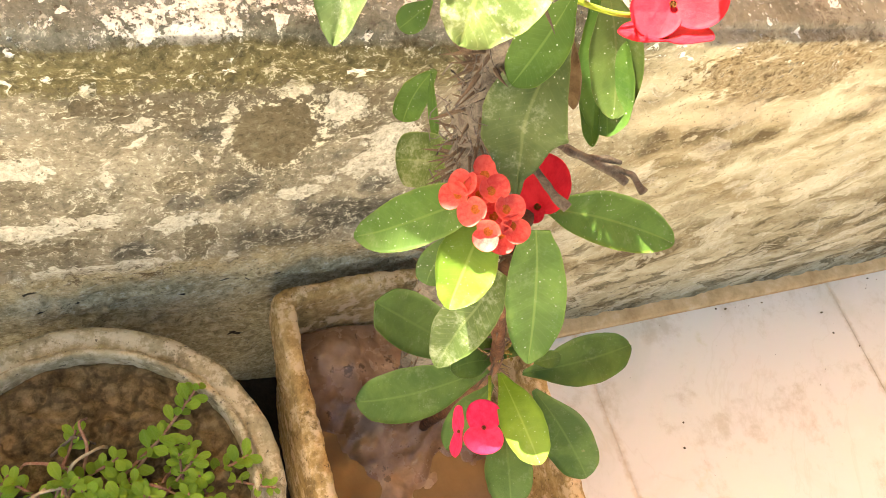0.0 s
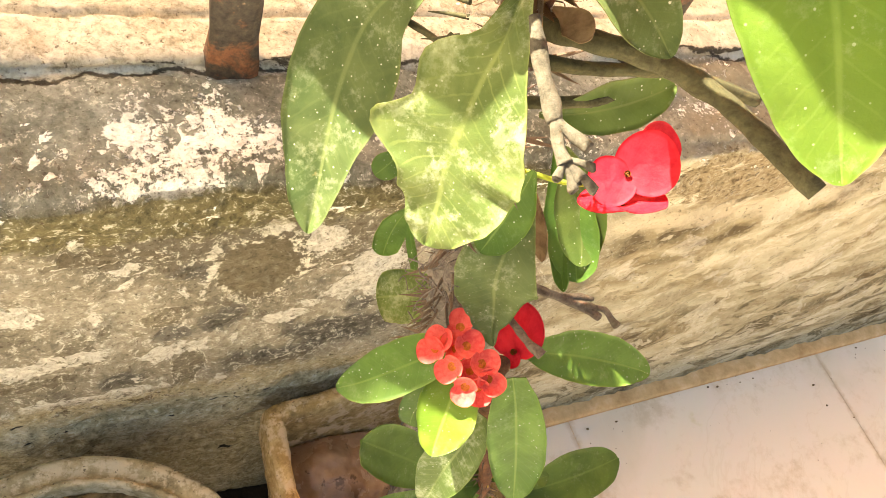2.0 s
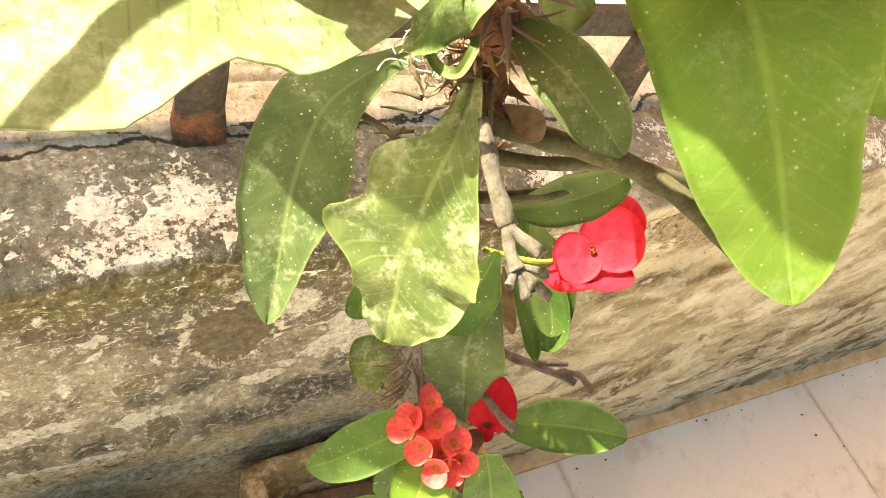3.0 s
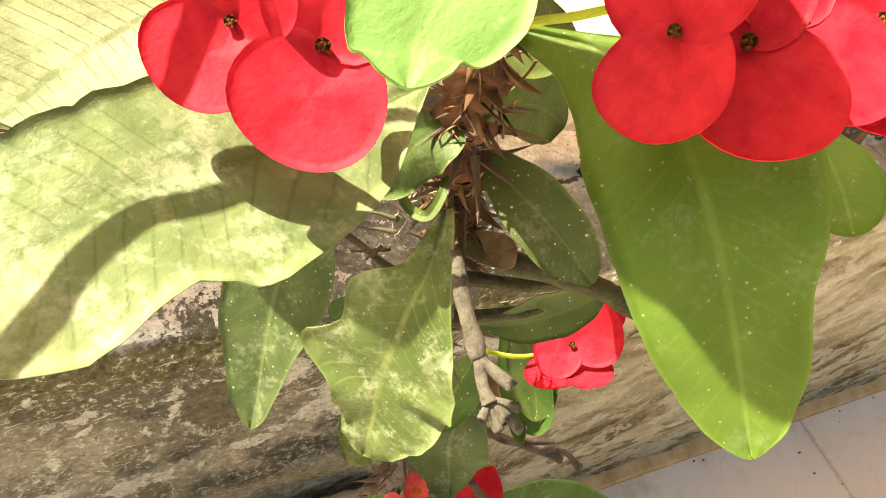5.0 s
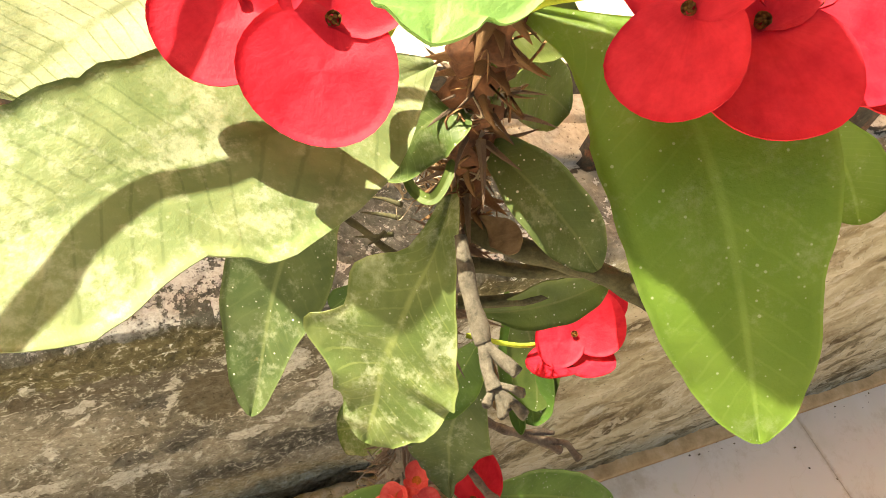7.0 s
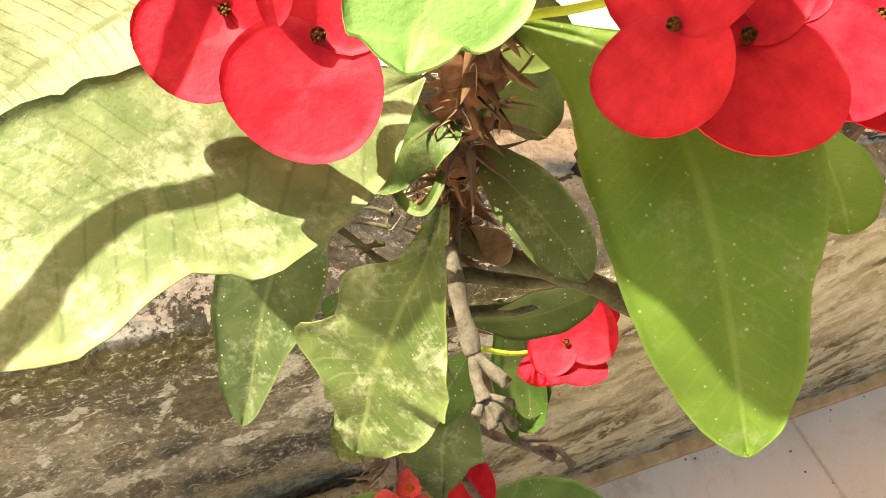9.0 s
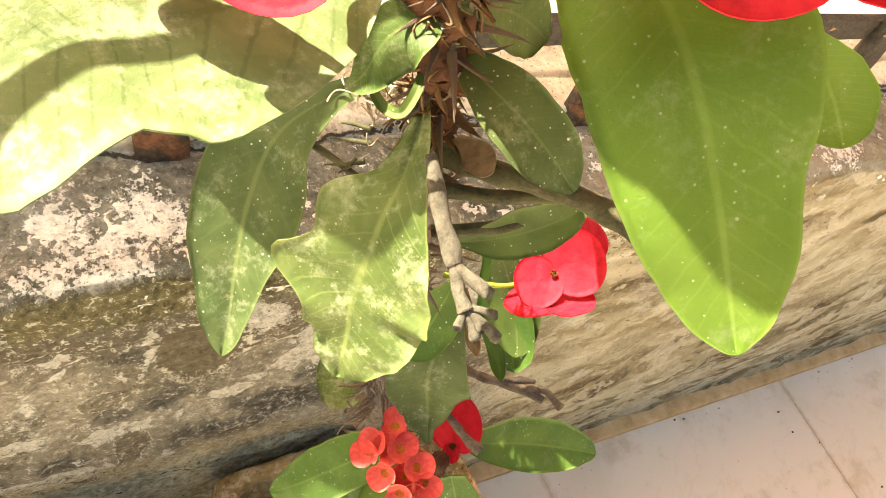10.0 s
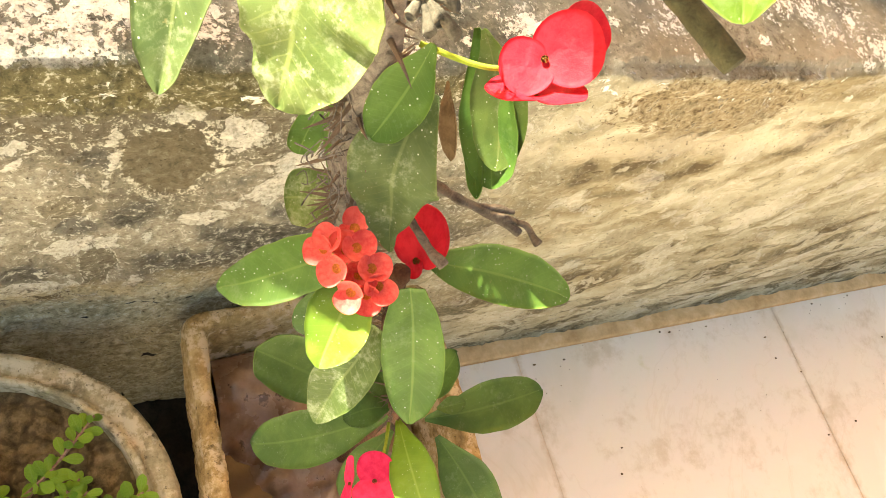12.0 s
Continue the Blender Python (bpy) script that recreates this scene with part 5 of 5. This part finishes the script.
leaf(plant, (0.232, 0.275, 0.930), (0.235, 0.266, 0.932), (0.234, 0.260, 0.930), 0.0103, (-0.64, -0.08, 0.77), tone='DRY')


# unseen upward shoot, leaves and flower stalk, added to shade the plant below
under(tube("branch", [(0.216, 0.285, 1.000), (0.199, 0.306, 1.028), (0.178, 0.331, 1.060), (0.168, 0.344, 1.078)], (0.0040, 0.0036, 0.0032, 0.0024), TIP, 24, 10, 0.4), plant)
blade(plant, [(0.169, 0.337, 1.073), (0.163, 0.316, 1.088), (0.168, 0.302, 1.102), (0.175, 0.289, 1.112), (0.180, 0.275, 1.126)], (2.0, 20.0, 26.0, 24.0, 8.0), (2.0, 19.5, 19.5, 19.0, 11.0), (-0.48, 0.50, 0.72), tone="BRIGHT", cup=0.03, wave=0.02)
blade(plant, [(0.171, 0.340, 1.066), (0.152, 0.350, 1.048), (0.138, 0.353, 1.036), (0.128, 0.360, 1.021), (0.121, 0.377, 0.996), (0.110, 0.401, 0.963)], (1.5, 6.5, 18.0, 17.0, 15.0, 9.0), (1.5, 6.5, 13.0, 14.0, 14.0, 8.0), (-0.48, 0.50, 0.72), tone="BRIGHT", cup=0.03, wave=0.02)
under(tube("branch", [(0.168, 0.344, 1.078), (0.150, 0.372, 1.078), (0.128, 0.408, 1.073), (0.118, 0.445, 1.066)], (0.0026, 0.0024, 0.0022, 0.0016), TIP, 20, 8, 0.4), plant)
blade(plant, [(0.128, 0.408, 1.073), (0.082, 0.446, 1.066), (0.043, 0.479, 1.060), (0.011, 0.509, 1.055), (-0.019, 0.541, 1.050)], (2.0, 17.0, 26.0, 27.0, 10.0), (2.0, 17.0, 26.0, 27.0, 10.0), (-0.48, 0.50, 0.72), tone="BRIGHT", cup=0.03, wave=0.02)
blade(plant, [(0.118, 0.445, 1.066), (0.107, 0.473, 1.060), (0.088, 0.496, 1.055), (0.070, 0.521, 1.050), (0.050, 0.550, 1.043)], (2.0, 17.0, 22.0, 20.0, 7.0), (2.0, 16.0, 21.0, 20.0, 7.0), (-0.48, 0.50, 0.72), tone="BRIGHT", cup=0.03, wave=0.02)
under(tube("peduncle", [(0.178, 0.334, 1.064), (0.157, 0.322, 1.061), (0.132, 0.305, 1.056), (0.109, 0.287, 1.050), (0.086, 0.269, 1.043), (0.069, 0.252, 1.037)], (0.0012, 0.0013, 0.0014, 0.0016, 0.0017, 0.0016), STALK, 30, 8), plant)

# flowers
flower(plant, (0.161, 0.256, 1.016), (-0.31, -0.65, 0.70), (-0.31, -0.62, -0.72), 0.0125, "RED", (4, 10), (1, 0.95), label='wide open red flower')
flower(plant, (0.148, 0.265, 1.014), (-0.41, -0.59, 0.69), (-0.59, -0.40, -0.70), 0.0100, "RED", (15, 30), (1, 0.9))
flower(plant, (0.223, 0.243, 1.029), (-0.876, -0.076, 0.476), (-0.305, -0.678, -0.669), 0.0127, "RED", (4, 16), (1.0, 1.15))
flower(plant, (0.241, 0.241, 1.028), (-0.457, -0.264, 0.850), (-0.139, -0.922, -0.361), 0.0152, "RED", (4, 14), (1, 0.9))
flower(plant, (0.258, 0.245, 1.030), (-0.183, -0.367, 0.912), (0.375, -0.884, -0.280), 0.0152, "RED", (6, 16), (1, 1))
flower(plant, (0.283, 0.244, 1.031), (-0.580, -0.203, 0.789), (-0.101, -0.943, -0.316), 0.0161, "RED", (8, 16), (1.1, 1))
flower(plant, (0.305, 0.266, 0.851), (-0.543, -0.355, 0.761), (0.810, 0.018, 0.586), 0.0134, "RED", (6, 10), (1.0, 0.78), label='deep red flower with a flat side bract')
flower(plant, (0.318, 0.269, 0.852), (-0.009, -0.693, 0.721), (0.487, 0.627, 0.609), 0.0113, "RED", (4, 20), (1, 0.5))
flower(plant, (0.301, 0.256, 0.844), (-0.123, 0.516, 0.848), (0.878, -0.342, 0.336), 0.0119, "RED", (3, 3), (0.95, 0.95))
flower(plant, (0.286, 0.240, 0.741), (-0.874, -0.014, 0.485), (0.308, 0.757, 0.576), 0.0151, "RED", (6, 10), (1.06, 0.34))
flower(plant, (0.244, 0.248, 0.756), (-0.71, -0.12, 0.69), (-0.58, 0.64, -0.49), 0.0057, "CORAL", (20, 36), (1, 0.95))
flower(plant, (0.255, 0.253, 0.754), (-0.32, -0.05, 0.95), (0.45, 0.87, 0.19), 0.0059, "CORAL", (20, 36), (1, 0.95))
flower(plant, (0.250, 0.240, 0.762), (-0.19, -0.28, 0.94), (0.93, 0.25, 0.26), 0.0057, "CORAL", (20, 36), (1, 0.95))
flower(plant, (0.240, 0.232, 0.762), (-0.68, -0.39, 0.61), (-0.62, -0.14, -0.78), 0.0055, "CORAL", (20, 36), (1, 0.95))
flower(plant, (0.254, 0.230, 0.762), (-0.18, -0.33, 0.93), (0.98, -0.00, 0.19), 0.0056, "CORAL", (20, 36), (1, 0.95))
flower(plant, (0.245, 0.223, 0.757), (-0.58, -0.55, 0.60), (-0.24, -0.60, -0.77), 0.0056, "CORAL", (20, 36), (1, 0.95))
flower(plant, (0.257, 0.224, 0.757), (-0.26, -0.56, 0.79), (0.68, -0.68, -0.26), 0.0057, "CORAL", (20, 36), (1, 0.95))
flower(plant, (0.253, 0.223, 0.752), (-0.43, -0.63, 0.65), (0.19, -0.76, -0.62), 0.0057, "CORAL", (20, 36), (1, 0.95))
flower(plant, (0.241, 0.247, 0.750), (-0.74, -0.31, 0.60), (-0.66, 0.17, -0.73), 0.0058, "CORAL", (20, 36), (1, 0.95))
flower(plant, (0.248, 0.242, 0.756), (-0.48, -0.14, 0.87), (-0.10, 0.99, 0.10), 0.0057, "CORAL", (20, 36), (1, 0.95))
flower(plant, (0.250, 0.230, 0.757), (-0.37, -0.45, 0.81), (0.58, -0.80, -0.17), 0.0056, "CORAL", (20, 36), (1, 0.95))
flower(plant, (0.295, 0.169, 0.580), (-0.39, -0.05, 0.92), (0.26, 0.95, 0.17), 0.0120, "PINK", (14, 30), (0.9, 1), label='bright pink flower low on the side stem')
flower(plant, (0.284, 0.173, 0.566), (-0.95, 0.32, 0.04), (0.32, 0.93, 0.18), 0.0100, "PINK", (4, 4), (1, 1))
under(tube("peduncle", [(0.216, 0.285, 1.000), (0.205, 0.270, 1.022), (0.208, 0.254, 1.031), (0.226, 0.253, 1.032), (0.244, 0.257, 1.022)], (0.0014, 0.0013, 0.0013, 0.0012, 0.001), STALK, 24, 8), plant, "yellow-green flower stalk")
under(tube("peduncle", [(0.2156, 0.2822, 0.9967), (0.2170, 0.2736, 1.0081), (0.2183, 0.2646, 1.0164), (0.2212, 0.2573, 1.0241)], (0.0012, 0.0012, 0.0011, 0.0010), STALK, 18, 8), plant)
under(tube("peduncle", [(0.217, 0.286, 1.000), (0.190, 0.278, 1.012), (0.175, 0.265, 1.002), (0.165, 0.259, 1.007)], (0.0014, 0.0013, 0.0012, 0.001), STALK, 20, 8), plant)
under(tube("peduncle", [(0.262, 0.280, 0.842), (0.285, 0.270, 0.842), (0.309, 0.269, 0.843)], (0.0012, 0.0011, 0.001), STALK, 14, 7), plant)
for c in ((0.244, 0.248, 0.756), (0.255, 0.253, 0.754), (0.250, 0.240, 0.762), (0.240, 0.232, 0.762), (0.254, 0.230, 0.762), (0.245, 0.223, 0.757), (0.257, 0.224, 0.757), (0.253, 0.223, 0.752), (0.241, 0.247, 0.750), (0.248, 0.242, 0.756), (0.250, 0.230, 0.757)):
    under(tube("peduncle", [(0.272, 0.238, 0.742), Vector(c).lerp(Vector((0.270, 0.240, 0.745)), 0.4) - Vector((0, 0, 0.004)), c], (0.0011, 0.001, 0.001), CORAL_STALK, 10, 6), plant)
under(tube("peduncle", [(0.320, 0.205, 0.562), (0.310, 0.188, 0.570), (0.297, 0.169, 0.572)], (0.0012, 0.0011, 0.001), STALK, 12, 7), plant)


def dry_buds(center, count, spread, seed):
    """A tight cluster of tiny dried flower buds on short stalks, one mesh."""
    rng, bm = random.Random(seed), bmesh.new()
    for i in range(count):
        q = Vector(center) + Vector([rng.gauss(0, spread) for _ in range(3)])
        bmesh.ops.create_icosphere(bm, subdivisions=1, radius=rng.uniform(0.0007, 0.0015), matrix=Matrix.Translation(q) @ Matrix.Diagonal((1, 1, rng.uniform(1.0, 1.9), 1)))
    me = bpy.data.meshes.new("dry_buds")
    bm.to_mesh(me)
    bm.free()
    me.materials.append(BUD)
    under(new("dry_buds", me), plant, "yellow-brown cluster of dried flower buds")


dry_buds((0.326, 0.217, 0.581), 46, 0.0036, 17)


def tuft(points, count, spread, length, material, seed, label):
    """Loose dry fibres caught along a stretch of stem, one mesh."""
    rng = random.Random(seed)
    line, v, f = spline(points, 40), [], []
    for i in range(count):
        c = line[rng.randrange(40)] + Vector([rng.gauss(0, spread) for _ in range(3)])
        d = Vector([rng.gauss(0, 1) for _ in range(3)]).normalized() * length * rng.uniform(0.5, 1.3)
        bend = Vector([rng.gauss(0, length * 0.3) for _ in range(3)])
        r, k = rng.uniform(0.0002, 0.0005), len(v)
        for s in range(6):
            q = c + d * (s / 5 - 0.5) + bend * math.sin(math.pi * s / 5)
            v += [q + Vector((math.cos(2.094 * n), math.sin(2.094 * n), 0.3 * math.sin(2.094 * n + 1))) * r for n in range(3)]
        f += [tuple(k + n for n in q) for q in grid_faces(6, 3, True)]
    under(mesh_object("fibre_tuft", v, f, material), plant, label)


tuft([(0.236, 0.287, 0.905), (0.226, 0.288, 0.945), (0.219, 0.288, 0.985)], 120, 0.0045, 0.011, STIPULE, 21, "brown dry stipules round the growing tip")
tuft([(0.224, 0.302, 0.915), (0.222, 0.300, 0.935)], 70, 0.006, 0.012, FIBRE, 12, "pale tuft of dry fibres")
tuft([(0.284, 0.282, 0.670), (0.266, 0.284, 0.740), (0.250, 0.284, 0.800)], 260, 0.008, 0.013, GREY_FIBRE, 13, "grey web of dead fibres on the stem")
tuft([(0.236, 0.287, 0.905), (0.229, 0.287, 0.940), (0.220, 0.288, 0.975)], 120, 0.004, 0.008, FIBRE, 14, "brown dry scales round the shoot tip")
spines(plant, [(0.290, 0.281, 0.640), (0.268, 0.284, 0.730), (0.248, 0.285, 0.810)], 0.0105, 90, 0.017, 31)


# ---- weeds in the round pot ----
def weed_leaf_mesh():
    nu, nv, v, f = 8, 5, [], []
    for i in range(nu):
        s = (i / (nu - 1)) ** 0.8
        half = 0.235 * math.sin(math.pi * 0.5 * min(1.0, s / 0.62)) ** 1.5 * (1.0 if s < 0.62 else math.sqrt(max(0.0, 1 - ((s - 0.62) / 0.38) ** 2))) + 0.025
        for j in range(nv):
            w = 2 * j / (nv - 1) - 1
            v.append((w * half, s, 0.10 * abs(w) * half - 0.12 * s * s))
    n = len(v)
    f = grid_faces(nu, nv)
    v = v + [(x, y, z - 0.05) for x, y, z in v]
    f = f + [tuple(k + n for k in reversed(q)) for q in f]
    me = bpy.data.meshes.new("leaf")
    me.from_pydata(v, [], f)
    layer = me.uv_layers.new(name="UVMap")
    for loop in me.loops:
        x, y, z = v[loop.vertex_index]
        layer.data[loop.index].uv = (y, 0.5 + x)
    me.materials.append(LEAVES["WEED"])
    me.polygons.foreach_set("use_smooth", [True] * len(me.polygons))
    return me


WEED_LEAF = weed_leaf_mesh()
WEED_STEM = bark_material("weed_stem", (0.22, 0.08, 0.06), (0.45, 0.30, 0.20), 200.0)
weed_rng = random.Random(21)


def weed(path, count, size, label):
    """A creeping sprig: a jointed stem with small rounded leaves in whorls."""
    w = thing("purslane", Vector(path[0]), label, "weed", group="weeds in the round pot")
    under(tube("stem", path, (0.0016, 0.0014, 0.0012, 0.0009), WEED_STEM, 24, 6, 0.2), w)
    c = spline(path, 40)
    for i in range(count):
        k = min(38, int(6 + 33 * (i / count) ** 0.8))
        tan = (c[k + 1] - c[k - 1]).normalized()
        a = i * 2.4 + weed_rng.uniform(-0.4, 0.4)
        out = Matrix.Rotation(a, 3, tan) @ tan.orthogonal().normalized()
        d = (out + tan * 0.5 + Vector((0, 0, 0.35))).normalized()
        side = d.cross(Vector((0, 0, 1))).normalized()
        nrm = side.cross(d).normalized()
        m = Matrix((side, d, nrm)).transposed().to_4x4()
        ob = new("leaf", WEED_LEAF)
        ob.matrix_basis = Matrix.Translation(c[k]) @ m @ Matrix.Scale(size * weed_rng.uniform(0.7, 1.2), 4)
        under(ob, w)


SPRIG = "small creeping weed with rounded green leaves in the round pot"
weed([(0.070, 0.225, 0.330), (0.100, 0.255, 0.342), (0.128, 0.280, 0.354), (0.150, 0.302, 0.362)], 20, 0.016, SPRIG)
weed([(0.030, 0.255, 0.330), (0.040, 0.268, 0.340), (0.046, 0.278, 0.348), (0.050, 0.286, 0.354)], 8, 0.014, SPRIG)
for i in range(84):
    x, y = 0.085 + weed_rng.uniform(-0.130, 0.065), 0.205 + weed_rng.uniform(-0.075, 0.045)
    dx, dy = weed_rng.uniform(-0.05, 0.05), weed_rng.uniform(-0.03, 0.04)
    weed([(x, y, 0.328), (x + dx * 0.4, y + dy * 0.4, 0.340), (x + dx * 0.8, y + dy * 0.8, 0.352), (x + dx, y + dy, 0.360)], 13, weed_rng.choice((0.011, 0.013, 0.0155)), SPRIG)
for i in range(22):
    x, y, a, ln = 0.04 + weed_rng.uniform(-0.045, 0.045), 0.23 + weed_rng.uniform(-0.045, 0.045), weed_rng.uniform(0, 6.28), weed_rng.uniform(0.03, 0.055)
    d = Vector((math.cos(a), math.sin(a), 0)) * ln
    p = Vector((x, y, 0.334))
    tw = tube("dry_twig", [p, p + d * 0.3 + Vector((0.004, 0.004, 0.018)), p + d * 0.7 + Vector((-0.003, 0.005, 0.022)), p + d + Vector((0, 0, 0.006))], (0.0016, 0.0014, 0.0013, 0.0008), (TWIG, WEED_STEM, FIBRE)[i % 3], 18, 6, 0.3)
    tagged(tw, "thin bent dry twig lying on the pot's soil", "twig", group="twigs in the round pot")

# ---- dirt on the floor ----
dirt_rng = random.Random(4)
dv, df = [], []
for i in range(70):
    x, y = dirt_rng.uniform(0.50, 1.75), dirt_rng.uniform(-0.1, 0.37)
    if dirt_rng.random() < 0.35:
        y = 0.375 - abs(dirt_rng.gauss(0, 0.03))
    s = dirt_rng.choice((0.0006, 0.0008, 0.0011, 0.0019))
    bm = bmesh.new()
    bmesh.ops.create_icosphere(bm, subdivisions=1, radius=s)
    k, st = len(dv), dirt_rng.uniform(0.6, 1.8)
    for v in bm.verts:
        q = v.co * (1 + 0.5 * noise.noise(v.co * 900 + Vector((i, 0, 0))))
        dv.append((x + q.x * st, y + q.y, 0.001 + s * 0.5 + q.z * 0.7))
    df += [tuple(k + v.index for v in f.verts) for f in bm.faces]
    bm.free()
tagged(mesh_object("dirt_crumbs", dv, df, EARTH), "dark crumbs of dirt scattered on the floor tiles", "dirt", kind="stuff")
